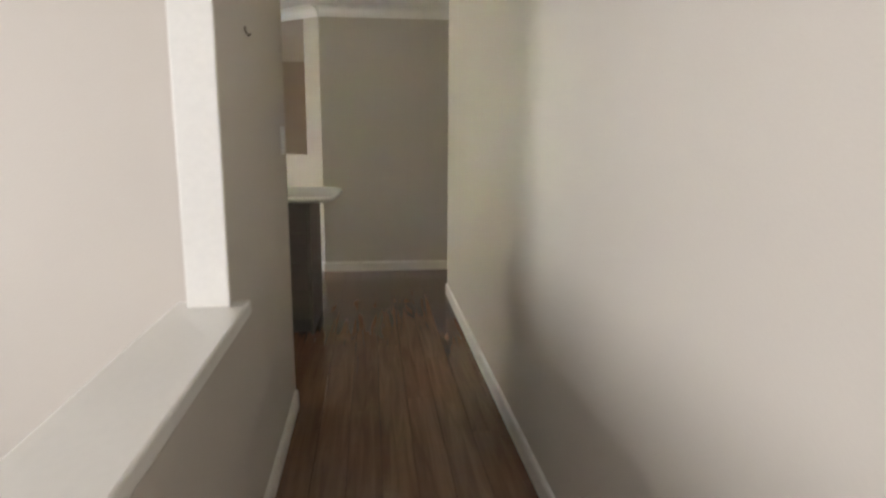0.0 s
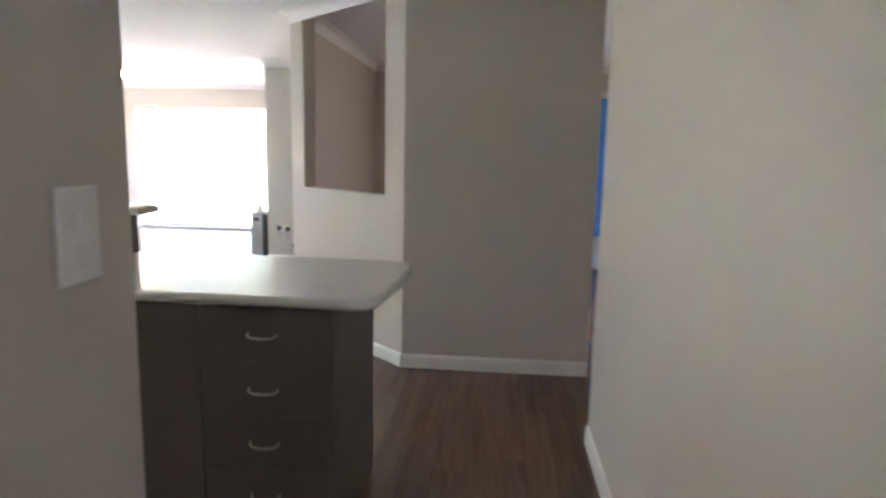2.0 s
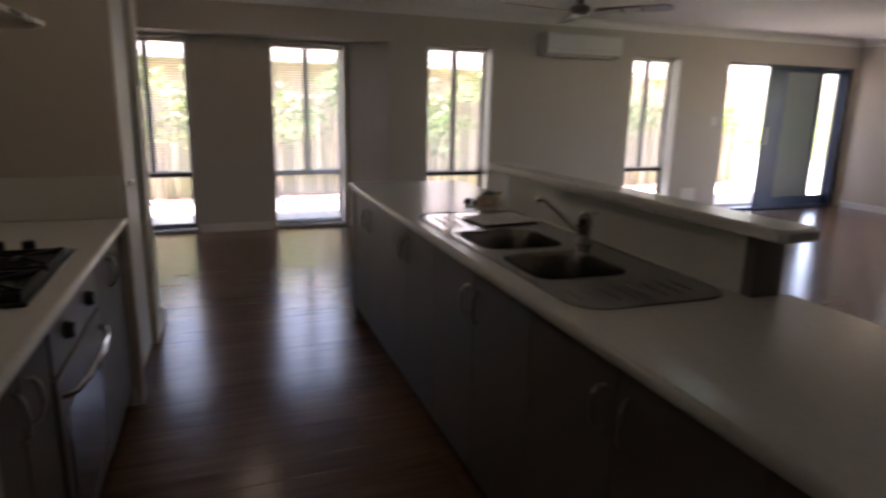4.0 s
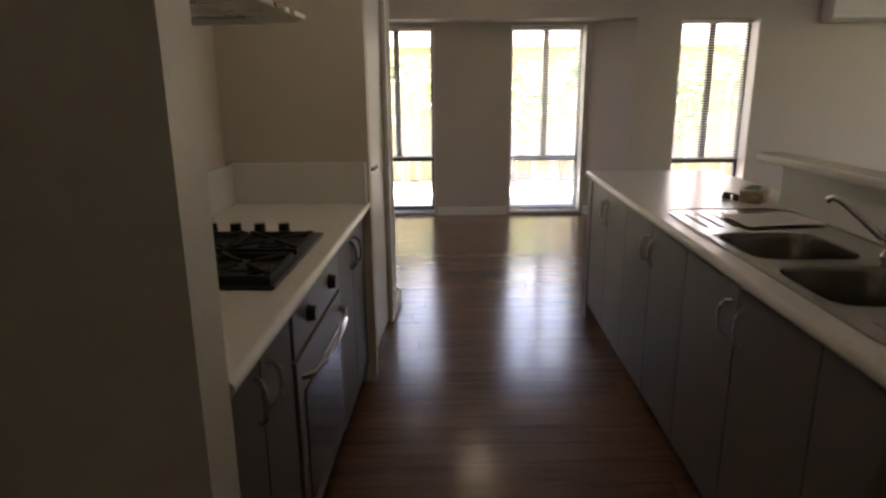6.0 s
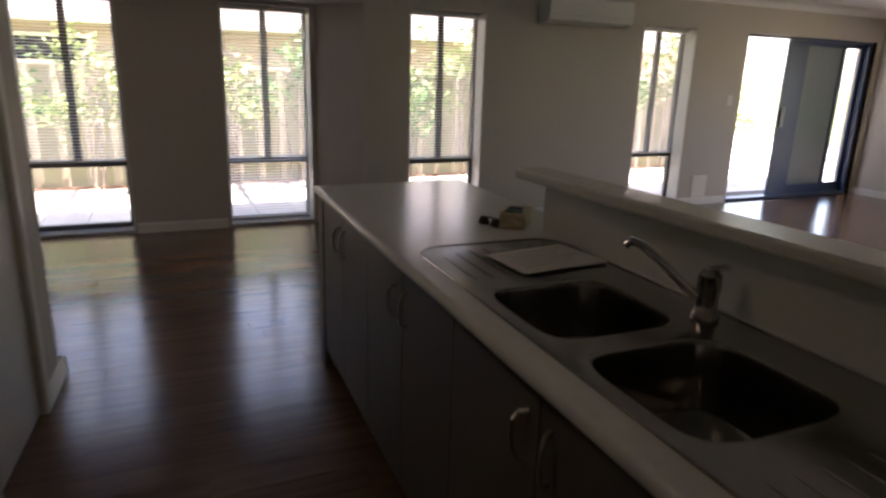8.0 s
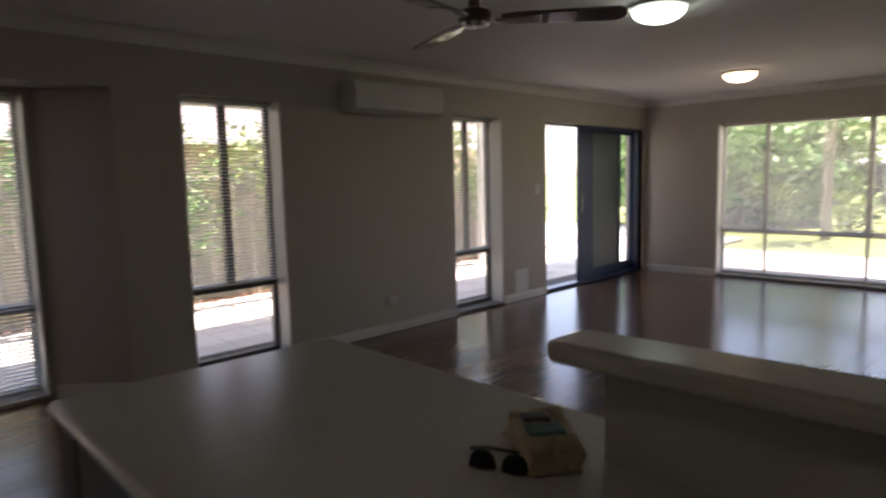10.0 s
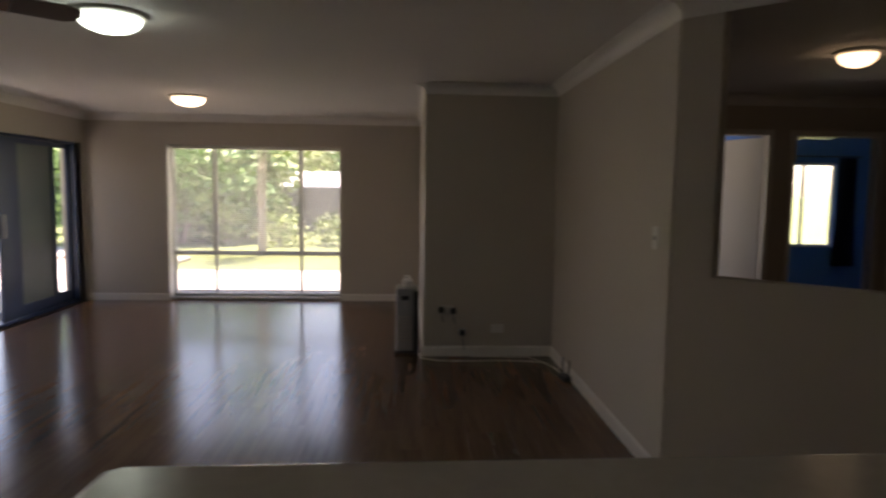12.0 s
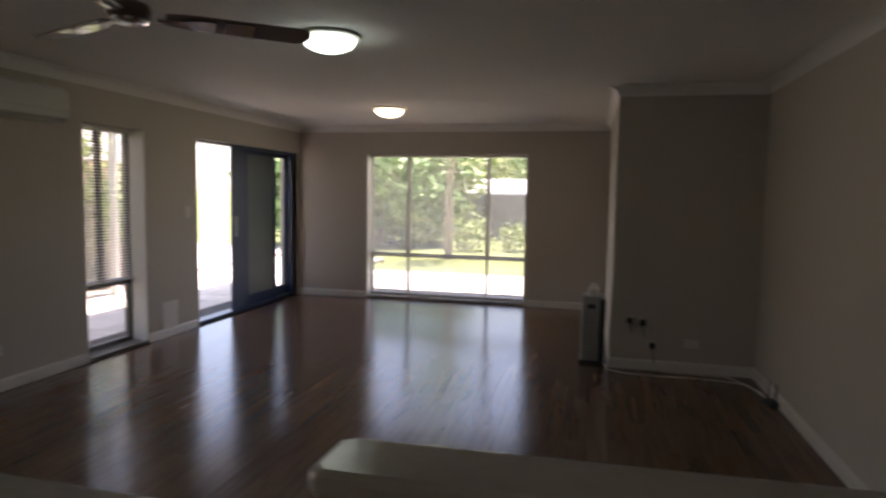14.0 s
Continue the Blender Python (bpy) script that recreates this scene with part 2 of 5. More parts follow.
def prism(bm, poly, z0, z1, bevel=0.0):
    lo, hi = [bm.verts.new((x, y, z0)) for x, y in poly], [bm.verts.new((x, y, z1)) for x, y in poly]
    n = len(poly)
    bm.faces.new(lo[::-1])
    top = bm.faces.new(hi)
    for i in range(n):
        bm.faces.new((lo[i], lo[(i + 1) % n], hi[(i + 1) % n], hi[i]))
    bmesh.ops.recalc_face_normals(bm, faces=bm.faces)
    if bevel:
        es = [ed for ed in bm.edges if abs(ed.verts[0].co.z - ed.verts[1].co.z) < 1e-6]
        bmesh.ops.bevel(bm, geom=es, offset=bevel, segments=3, profile=0.5, affect="EDGES")
    return bm


def mesh_of(name, bm, material, smooth=False):
    bmesh.ops.recalc_face_normals(bm, faces=bm.faces)
    me = bpy.data.meshes.new(name)
    bm.to_mesh(me)
    bm.free()
    me.materials.append(material)
    if smooth:
        for p in me.polygons:
            p.use_smooth = True
        me.set_sharp_from_angle(angle=radians(35))
    return me


def part(name, bm, material, parent, label="", smooth=False):
    ob = new(name, mesh_of(name, bm, material, smooth))
    if parent is not None:
        ob.parent = parent
    return tagged(ob, label)


def thing(name, label, category, at=(0, 0, 0), rz=0, group="", kind=""):
    ob = new(name)
    ob.empty_display_size = 0.1
    ob.matrix_basis = pose(*at, 0, 0, rz)
    return tagged(ob, label, category, group, kind)


def structure(name, bm, material, label, category, smooth=False):
    return tagged(new(name, mesh_of(name, bm, material, smooth)), label, category, kind="structure")


def B():
    return bmesh.new()


# ---- plan ----
CEIL = 2.39
XW, XA = -6.45, -6.82          # west wall's inner face, alcove's inner face
YN = 6.315                      # north wall
HALL_L, HALL_R = 0.07, 1.05    # hall's faces
LOBBY_N, LOBBY_E = 3.80, 2.28
DIAG_A, DIAG_B = Vector((0.0, 0.0)), Vector((-1.03, 0.99))
PF = -3.045                     # pantry front
KITCHEN_S = -3.69
DINING_S = -4.5


def wall_x(name, x0, x1, y0, y1, holes=(), label="greige painted plaster wall", material=None, top=CEIL):
    """A wall along y with rectangular holes (y0, y1, z0, z1)."""
    bm = B()
    ys = y0
    for h0, h1, z0, z1 in sorted(holes):
        if h0 > ys:
            box(bm, x0, x1, ys, h0, 0, top)
        if z0 > 0.001:
            box(bm, x0, x1, h0, h1, 0, z0)
        if z1 < top - 0.001:
            box(bm, x0, x1, h0, h1, z1, top)
        ys = h1
    if ys < y1:
        box(bm, x0, x1, ys, y1, 0, top)
    return structure(name, bm, material or M_WALL, label, "wall")


def wall_y(name, y0, y1, x0, x1, holes=(), label="greige painted plaster wall", material=None, top=CEIL):
    bm = B()
    xs = x0
    for h0, h1, z0, z1 in sorted(holes):
        if h0 > xs:
            box(bm, xs, h0, y0, y1, 0, top)
        if z0 > 0.001:
            box(bm, h0, h1, y0, y1, 0, z0)
        if z1 < top - 0.001:
            box(bm, h0, h1, y0, y1, z1, top)
        xs = h1
    if xs < x1:
        box(bm, xs, x1, y0, y1, 0, top)
    return structure(name, bm, material or M_WALL, label, "wall")


WIN_Z0, WIN_Z1, TRANS = 0.03, 2.01, 0.605
WIN_A, WIN_B = (-3.555, -2.76), (-1.955, -1.165)
WIN_C, WIN_D = (-0.335, 0.445), (2.35, 3.10)
DOOR_S = (3.90, 6.215)
WIN_N = (-5.44, -3.215)
ALC = (-4.1, -0.765)
RX, RY = -2.185, 3.522         # corner of the return beside the wide window
EX, EY = -1.03, 0.99            # free corner of the living room's east wall

# west side: main wall and the window alcove with its dropped header
wall_x("wall_west", XW - 0.26, XW, ALC[1], YN + 0.26, [(*WIN_C, WIN_Z0, WIN_Z1), (*WIN_D, WIN_Z0, WIN_Z1), (*DOOR_S, 0.0, WIN_Z1)])
wall_x("wall_west_dining", XW - 0.26, XW, DINING_S - 0.2, ALC[0])
wall_x("wall_alcove", XA - 0.26, XA, ALC[0] - 0.26, ALC[1] + 0.0, [(*WIN_A, WIN_Z0, 1.985), (*WIN_B, WIN_Z0, 1.985)])
bm = B()
prism(bm, [(XA, ALC[1] - 0.36), (XW - 0.002, ALC[1]), (XA, ALC[1])], 0.0, 2.018)
structure("wall_alcove_splay", bm, M_WALL, "splayed greige side of the window alcove", "wall")
bm = B()
box(bm, XA, XW - 0.002, ALC[0], ALC[1], 2.02, CEIL)
structure("wall_alcove_header", bm, M_WALL, "dropped greige header over the window alcove", "wall")
wall_y("wall_north", YN, YN + 0.26, XW, RX, [(*WIN_N, WIN_Z0, WIN_Z1)])
wall_x("wall_return_west", RX, RX + 0.12, RY, YN + 0.26)
wall_x("wall_lobby_west", EX, EX + 0.1, RY + 0.12, LOBBY_N + 0.1)
wall_y("wall_return", RY, RY + 0.12, RX + 0.12, EX + 0.1)
wall_x("wall_living_east", EX, EX + 0.1, EY + 0.03, RY)
wall_y("wall_dining_south", DINING_S - 0.2, DINING_S, XW, -2.90)
wall_y("wall_kitchen_back", KITCHEN_S - 0.12, KITCHEN_S, -2.90, HALL_L - 0.1)
wall_x("wall_pantry_east", -2.90, -2.80, KITCHEN_S, PF)
wall_x("wall_pantry_west", -4.0, -3.9, DINING_S, PF)
wall_y("wall_pantry_front", PF - 0.1, PF, -3.9, -2.90, [(-3.60, -2.868, 0.0, 2.06)])
wall_x("wall_kitchen_nib", -1.0, -0.87, KITCHEN_S, -3.12)
wall_x("wall_hall_left", HALL_L - 0.1, HALL_L, -9.4, -3.035, [(-7.3, -4.28, 0.81, 2.14)])
wall_x("wall_hall_right", HALL_R, HALL_R + 0.1, -9.4, -0.945)
wall_y("wall_passage_south", -1.045, -0.945, HALL_R + 0.1, LOBBY_E)
wall_y("wall_hall_end", 0.0, 0.1, 0.0, 1.165)
wall_x("wall_lobby_east", LOBBY_E, LOBBY_E + 0.1, -1.045, LOBBY_N + 0.1)
wall_y("wall_lobby_north", LOBBY_N, LOBBY_N + 0.1, EX + 0.1, LOBBY_E, [(0.29, 1.03, 0.0, 2.03), (1.30, 2.11, 0.0, 2.03)])
wall_y("wall_hall_south", -9.5, -9.4, -3.5, HALL_R + 0.1, [(0.1, 0.95, 0.0, 2.1)])
wall_x("wall_front_room_west", -3.5, -3.4, -9.4, -3.815, [(-8.4, -6.2, 0.6, 2.1)])
wall_y("wall_front_room_north", -3.95, -3.815, -3.4, HALL_L - 0.1)

# diagonal wall with the servery opening
ddir = (DIAG_B - DIAG_A).normalized()
dlen = (DIAG_B - DIAG_A).length
DM = Matrix.Translation((0, 0, 0)) @ Matrix.Rotation(math.atan2(ddir.y, ddir.x), 4, "Z")
SERV = (0.2, 1.24, 1.085)
bm = B()
box(bm, 0, SERV[0], -0.1, 0, 0, CEIL)
box(bm, SERV[1], dlen, -0.1, 0, 0, CEIL)
box(bm, SERV[0], SERV[1], -0.1, 0, 0, SERV[2])
bm.transform(DM)
structure("wall_diagonal", bm, M_WALL, "diagonal half-open greige wall with a servery opening", "wall")

# bedroom behind the lobby and closet behind the white door
wall_x("wall_bedroom_east", 4.6, 4.7, LOBBY_N + 0.1, 6.95, material=M_BLUE, label="blue painted bedroom wall")
wall_x("wall_bedroom_west", 1.10, 1.2, LOBBY_N + 0.1, 6.95, material=M_BLUE, label="blue painted bedroom wall")
wall_y("wall_bedroom_north", 6.95, 7.05, 1.10, 4.7, [(2.95, 3.90, 0.72, 1.95)], material=M_BLUE, label="blue painted bedroom wall")
wall_y("wall_bedroom_south", LOBBY_N, LOBBY_N + 0.1, LOBBY_E + 0.1, 4.7)
wall_y("wall_store_north", 5.9, 6.0, RX + 0.12, 1.10, [(-0.9, 0.2, 0.9, 1.9)])

bm = B()
box(bm, XA - 0.3, 4.8, -9.6, 7.4, CEIL, CEIL + 0.12)
structure("ceiling", bm, M_CEIL, "white painted plasterboard ceiling", "ceiling")
bm = B()
box(bm, XA - 0.26, 4.7, -9.5, 7.3, -0.14, -0.013)
structure("floor", bm, M_SUB, "dark polished timber board floor", "floor")
bm = B()
box(bm, 1.2, 4.6, LOBBY_N + 0.1, 6.95, -0.013, 0.002)
structure("floor_bedroom", bm, M_CARPET, "beige bedroom carpet", "floor")


# ---- cornice, skirting ----
def run(name, a0, b0, prof, material, label, category, side=1):
    """A moulding along a line; prof is (out, z), out to the left of the direction times side."""
    a0, b0 = Vector(a0), Vector(b0)
    d = (b0 - a0).normalized()
    nrm = Vector((-d.y, d.x)) * side
    bm = B()
    ends = []
    for p in (a0, b0):
        ends.append([bm.verts.new((*(p + nrm * o), z)) for o, z in prof])
    n = len(prof)
    for i in range(n):
        bm.faces.new((ends[0][i], ends[0][(i + 1) % n], ends[1][(i + 1) % n], ends[1][i]))
    bm.faces.new(ends[0])
    bm.faces.new(ends[1][::-1])
    return structure(name, bm, material, label, category)


COVE = [(0, CEIL - 0.001)] + [(0.0, CEIL - 0.088), (0.008, CEIL - 0.088)] + [
    (0.008 + 0.072 * (1 - math.cos(k * math.pi / 12)), CEIL - 0.08 + 0.072 * math.sin(k * math.pi / 12)) for k in range(1, 7)] + [(0.088, CEIL - 0.008), (0.088, CEIL - 0.001)]
SKIRT = [(0, 0.0), (0.014, 0.0), (0.014, 0.075), (0.008, 0.088), (0, 0.09)]
DA, DB = tuple(DIAG_A), tuple(DIAG_B)
def pantry_line(x):
    return (x, PF - 0.07 * (x + 3.4))


COVE_RUNS = [((XW, YN), (XW, DINING_S)), ((RX, YN), (XW, YN)), ((RX, RY), (RX, YN)), ((EX, RY), (RX, RY)), ((EX, EY), (EX, RY)),
             (DA, DB), ((1.165, 0), (0, 0)), ((HALL_R, -9.4), (HALL_R, -0.945)), ((HALL_L, -3.035), (HALL_L, -9.4)), ((LOBBY_E, LOBBY_N), (EX + 0.1, LOBBY_N)),
             ((LOBBY_E, -0.945), (LOBBY_E, LOBBY_N)), ((EX + 0.1, LOBBY_N), (EX + 0.1, 1.25)), ((XW, DINING_S), (-4.0, DINING_S)), ((-2.80, KITCHEN_S), (-1.0, KITCHEN_S)),
             ((-2.80, PF), (-2.80, KITCHEN_S)), (pantry_line(-4.0), pantry_line(-2.80))]
for p, q in COVE_RUNS:
    run("trim_cornice", p, q, COVE, M_CEIL, "white plaster cove cornice", "cornice")
SKIRT_RUNS = [((XW, DOOR_S[0] - 0.04), (XW, WIN_D[1] + 0.005)), ((XW, WIN_D[0] - 0.005), (XW, WIN_C[1] + 0.005)), ((XW, WIN_C[0] - 0.005), (XW, ALC[1])), ((XW, YN), (XW, DOOR_S[1] + 0.06)),
              ((WIN_N[0] - 0.005, YN), (XW, YN)), ((RX, YN), (WIN_N[1] + 0.005, YN)), ((RX, RY), (RX, YN)), ((EX, RY), (RX, RY)), ((EX, EY), (EX, RY)),
              (DA, DB), ((1.165, 0), (0, 0)), ((HALL_R, -9.4), (HALL_R, -0.945)), ((HALL_L, -3.035), (HALL_L, -9.4)), ((XA, WIN_B[0] - 0.02), (XA, WIN_A[1] + 0.02)),
              ((XW, ALC[1]), (XA, ALC[1] - 0.36)), ((-4.0, DINING_S), pantry_line(-4.0)), (pantry_line(-2.812), pantry_line(-2.80)), (pantry_line(-4.0), pantry_line(-3.66)),
              ((LOBBY_E, LOBBY_N), (2.1, LOBBY_N)), ((LOBBY_E, -0.945), (LOBBY_E, LOBBY_N)), ((HALL_L - 0.1, -3.035), (HALL_L, -3.035))]
for p, q in SKIRT_RUNS:
    run("baseboard", p, q, SKIRT, M_TRIM, "white painted timber skirting board", "baseboard")

# ---- windows, blinds, sliding door ----
def window_unit(name, w, z0, z1, mulls, low_mulls, place, label, frame_mat, blind_to, blind_label, tilt=15):
    """A fixed window seen from inside: local x along the wall, y outward. blind_to: height of the blind's bottom rail."""
    win = thing(name, label, "window", *place, kind="structure")
    d0, d1, f = 0.17, 0.225, 0.04
    bm = B()
    for q in ((0, f, z0, z1), (w - f, w, z0, z1), (f, w - f, z0, z0 + f), (f, w - f, z1 - f, z1)):
        box(bm, q[0], q[1], d0, d1, q[2], q[3], 0.003)
    part("window_frame", bm, frame_mat, win)
    box_t = B()
    box(box_t, f, w - f, d0, d1 - 0.01, TRANS - 0.03, TRANS + 0.03, 0.003)
    part("transom", box_t, frame_mat, win)
    edges = [f] + [m * w for m in mulls] + [w - f]
    for m in mulls:
        bm = B()
        box(bm, m * w - 0.03, m * w + 0.03, d0 + 0.002, d1 - 0.012, TRANS + 0.03, z1 - f, 0.003)
        part("mullion", bm, frame_mat, win)
    low = [f] + [m * w for m in low_mulls] + [w - f]
    for m in low_mulls:
        bm = B()
        box(bm, m * w - 0.018, m * w + 0.018, d0 + 0.002, d1 - 0.012, z0 + f, TRANS - 0.03, 0.003)
        part("mullion", bm, frame_mat, win)
    for cells, a0, a1 in ((edges, TRANS, z1 - f), (low, z0 + f, TRANS)):
        for p, q in zip(cells, cells[1:]):
            bm = B()
            box(bm, p, q, d0 + 0.022, d0 + 0.028, a0, a1)
            g = part("pane", bm, M_GLASS, win, "clear window glass")
            g.visible_shadow = False
    bm = B()
    box(bm, 0.002, w - 0.002, 0.0, d0 - 0.002, z0 - 0.028, z0, 0.004)
    part("window_sill", bm, M_TRIM, win, "white painted sill")
    # thin white liners: light on the greige reveals, put into the colour
    for sx in (0.001, w - 0.013):
        bm = B()
        box(bm, sx, sx + 0.012, 0.0, d0 - 0.002, z0 + 0.001, z1 - 0.002, 0.002)
        part("reveal_lining", bm, M_TRIM, win, "white reveal, its lit look put into the colour")
    # the blind hangs inside the reveal
    bl = thing("venetian_blind", blind_label, "blind", *place, group="venetian blinds")
    bm = B()
    box(bm, 0.02, w - 0.02, d0 - 0.055, d0 - 0.015, z1 - 0.04, z1 - 0.004, 0.003)
    part("headrail", bm, M_SLAT, bl)
    bm = B()
    box(bm, 0.02, w - 0.02, d0 - 0.048, d0 - 0.022, blind_to, blind_to + 0.016, 0.003)
    part("bottom_rail", bm, M_SLAT, bl)
    bm = B()
    box(bm, 0.022, w - 0.022, -0.0125, 0.0125, -0.0007, 0.0007, m=Matrix.Rotation(radians(tilt), 4, "X"))
    me = mesh_of("slat", bm, M_SLAT)
    z = blind_to + 0.035
    while z < z1 - 0.05:
        s = new("slat", me)
        s.parent = bl
        s.location = (0, d0 - 0.035, z)
        z += 0.026
    for cx in (0.12, w - 0.12) if w < 1.2 else (0.15, w * 0.35, w * 0.65, w - 0.15):
        bm = B()
        tube(bm, [(cx, d0 - 0.035, blind_to + 0.01), (cx, d0 - 0.035, z1 - 0.03)], 0.0011, 6)
        part("cord", bm, M_SLAT, bl)
    bm = B()
    tube(bm, [(0.06, d0 - 0.06, z1 - 0.04), (0.062, d0 - 0.063, z1 - 0.5), (0.06, d0 - 0.063, z1 - 0.75)], 0.003, 6)
    part("tilt_wand", bm, M_SLAT, bl)
    return win


def on_west(y0, x=XW):
    return ((x, y0, 0), 90)


wl = "tall narrow aluminium window with a low fixed pane"
window_unit("window_1", WIN_A[1] - WIN_A[0], WIN_Z0, 1.985, [0.5], [], on_west(WIN_A[0], XA), wl, M_FRAME2, 0.62, "white venetian blind lowered to the window transom", 9)
window_unit("window_2", WIN_B[1] - WIN_B[0], WIN_Z0, 1.985, [0.5], [], on_west(WIN_B[0], XA), wl, M_PALE, 0.05, "white venetian blind lowered to the sill, slats open")
window_unit("window_3", WIN_C[1] - WIN_C[0], WIN_Z0, WIN_Z1, [0.5], [], on_west(WIN_C[0]), wl, M_FRAME2, 0.62, "white venetian blind lowered to the window transom")
window_unit("window_4", WIN_D[1] - WIN_D[0], WIN_Z0, WIN_Z1, [0.5], [], on_west(WIN_D[0]), wl, M_FRAME2, 0.62, "white venetian blind lowered to the window transom")
window_unit("window_5", WIN_N[1] - WIN_N[0], WIN_Z0, WIN_Z1, [0.25, 0.755], [0.25, 0.755], ((WIN_N[0], YN, 0), 0), "wide three-part aluminium window down to the floor", M_PALE, 0.06,
            "wide white venetian blind lowered to the sill, slats open")

# sliding door: the clear leaf and the screen stand pushed to one side
W = DOOR_S[1] - DOOR_S[0]
slide = thing("door_1", "navy aluminium sliding door standing half open", "sliding door", *on_west(DOOR_S[0]), kind="structure")
bm = B()
for q in ((0, 0.03, 0, WIN_Z1), (W - 0.035, W, 0, WIN_Z1), (0.03, W - 0.035, WIN_Z1 - 0.03, WIN_Z1), (0.03, W - 0.035, 0, 0.03)):
    box(bm, q[0], q[1], 0.06, 0.2, q[2], q[3], 0.004)
part("door_frame", bm, M_FRAME, slide)


def leaf(name, x0, x1, y0, stile, infill, infill_name, label):
    bm = B()
    for q in ((x0, x0 + stile, 0.032, 1.978), (x1 - 0.07, x1, 0.032, 1.978), (x0 + stile, x1 - 0.07, 0.032, 0.16), (x0 + stile, x1 - 0.07, 1.92, 1.978)):
        box(bm, q[0], q[1], y0, y0 + 0.03, q[2], q[3], 0.004)
    lf = part(name, bm, M_FRAME, slide, label)
    bm = B()
    box(bm, x0 + stile, x1 - 0.07, y0 + 0.012, y0 + 0.018, 0.16, 1.92)
    g = part(infill_name, bm, infill, lf)
    g.visible_shadow = infill is not M_GLASS
    bm = B()
    box(bm, x0 + 0.03, x0 + 0.065, y0 - 0.03, y0, 0.92, 1.16, 0.006)
    part("door_handle", bm, M_GREYPL, lf, "silver lock plate and pull")


leaf("screen_door", 0.80, 1.87, 0.085, 0.36, M_MESH, "mesh", "navy security screen with dark mesh")
leaf("glass_leaf", 0.92, W - 0.015, 0.135, 0.11, M_GLASS, "pane", "navy framed glass leaf")
# the door's reveals get the same white for the light on them
for sx in (-0.012, W):
    bm = B()
    box(bm, sx, sx + 0.012, 0.0, 0.06, 0.0, WIN_Z1, 0.002)
    part("reveal_lining", bm, M_TRIM, slide, "white reveal, its lit look put into the colour")


# ---- hinged doors and architraves ----
def architrave(x0, x1, y, out, top=2.05, w=0.055):
    tr = thing("trim_architrave", "white painted timber architrave round a doorway", "trim", (0, 0, 0), kind="structure")
    for q in ((x0 - w, x0, 0, top + w), (x1, x1 + w, 0, top + w), (x0, x1, top, top + w)):
        bm = B()
        box(bm, q[0], q[1], min(y, y + out * 0.016), max(y, y + out * 0.016), q[2], q[3], 0.004)
        part("board", bm, M_TRIM, tr)


def lever(parent, x, y, z, out, flip):
    bm = B()
    cyl(bm, 0, 0, 0, 0.008, 0.027, m=Matrix.Translation((x, y, z)) @ Matrix.Rotation(radians(-90 * out), 4, "X"))
    part("rose", bm, M_CHROME, parent, smooth=True)
    bm = B()
    tube(bm, [(x, y, z), (x, y + out * 0.045, z), (x + flip * 0.02, y + out * 0.055, z), (x + flip * 0.11, y + out * 0.055, z)], 0.009, 10)
    part("door_handle", bm, M_CHROME, parent, "chrome lever handle", smooth=True)


def hinged(name, x0, x1, y0, y1, hx, out, flip, label):
    d = thing(name, label, "door", (0, 0, 0), kind="structure")
    bm = B()
    box(bm, x0 + 0.004, x1 - 0.004, y0, y1, 0.008, 2.02, 0.003)
    part("slab", bm, M_DOOR, d)
    lever(d, hx, y1 if out > 0 else y0, 1.03, out, flip)


hinged("door_2", -3.60, -2.868, PF - 0.05, PF - 0.015, -2.93, 1, -1, "white flush pantry door, closed")
architrave(-3.60, -2.868, PF, 1)
TURN = Matrix.Translation((-3.4, PF, 0)) @ Matrix.Rotation(radians(-4.0), 4, "Z") @ Matrix.Translation((3.4, -PF, 0))
for n in ("wall_pantry_front", "door_2", "trim_architrave"):
    bpy.data.objects[n].matrix_basis = TURN @ bpy.data.objects[n].matrix_basis
d3 = thing("door_3", "white flush internal door standing ajar", "door", (1.025, LOBBY_N + 0.06, 0), -72, kind="structure")
bm = B()
box(bm, -0.73, 0.0, 0.0, 0.035, 0.008, 2.02, 0.003)
part("slab", bm, M_DOOR, d3)
lever(d3, -0.66, 0.0, 1.03, -1, 1)
lever(d3, -0.66, 0.035, 1.03, 1, 1)
architrave(0.29, 1.03, LOBBY_N, -1, 2.03)
architrave(1.30, 2.11, LOBBY_N, -1, 2.03)
hinged("door_4", 0.1, 0.95, -9.47, -9.43, 0.85, 1, -1, "white entry door behind the start of the hall")

# white lining and sill of the hall's half-height opening
sill = thing("trim_hall_opening", "white painted sill and lining of the hall opening", "trim", (0, 0, 0), kind="structure")
bm = B()
box(bm, HALL_L - 0.15, HALL_L + 0.045, -7.32, -4.22, 0.811, 0.85, 0.006)
part("sill", bm, M_TRIM, sill)
bm = B()
box(bm, HALL_L - 0.105, HALL_L + 0.004, -4.296, -4.281, 0.85, 2.12, 0.003)
part("jamb", bm, M_TRIM, sill)

# ---- kitchen island bench ----
BF, BB = -1.893, -1.115     # worktop's front and back edges
BX0, BX1 = -3.75, 0.165
TZ = 0.90


def bow(bm, p0, p1, out, r=0.005):
    """A bow handle from p0 to p1 that stands out along the vector out."""
    p0, p1, out = Vector(p0), Vector(p1), Vector(out)
    tube(bm, [p0, p0 + out * 0.55 + (p1 - p0) * 0.03, p0 + out * 0.9 + (p1 - p0) * 0.2, p0 + out + (p1 - p0) * 0.5, p0 + out * 0.9 + (p1 - p0) * 0.8, p0 + out * 0.55 + (p1 - p0) * 0.97, p1], r, 8)
    return bm


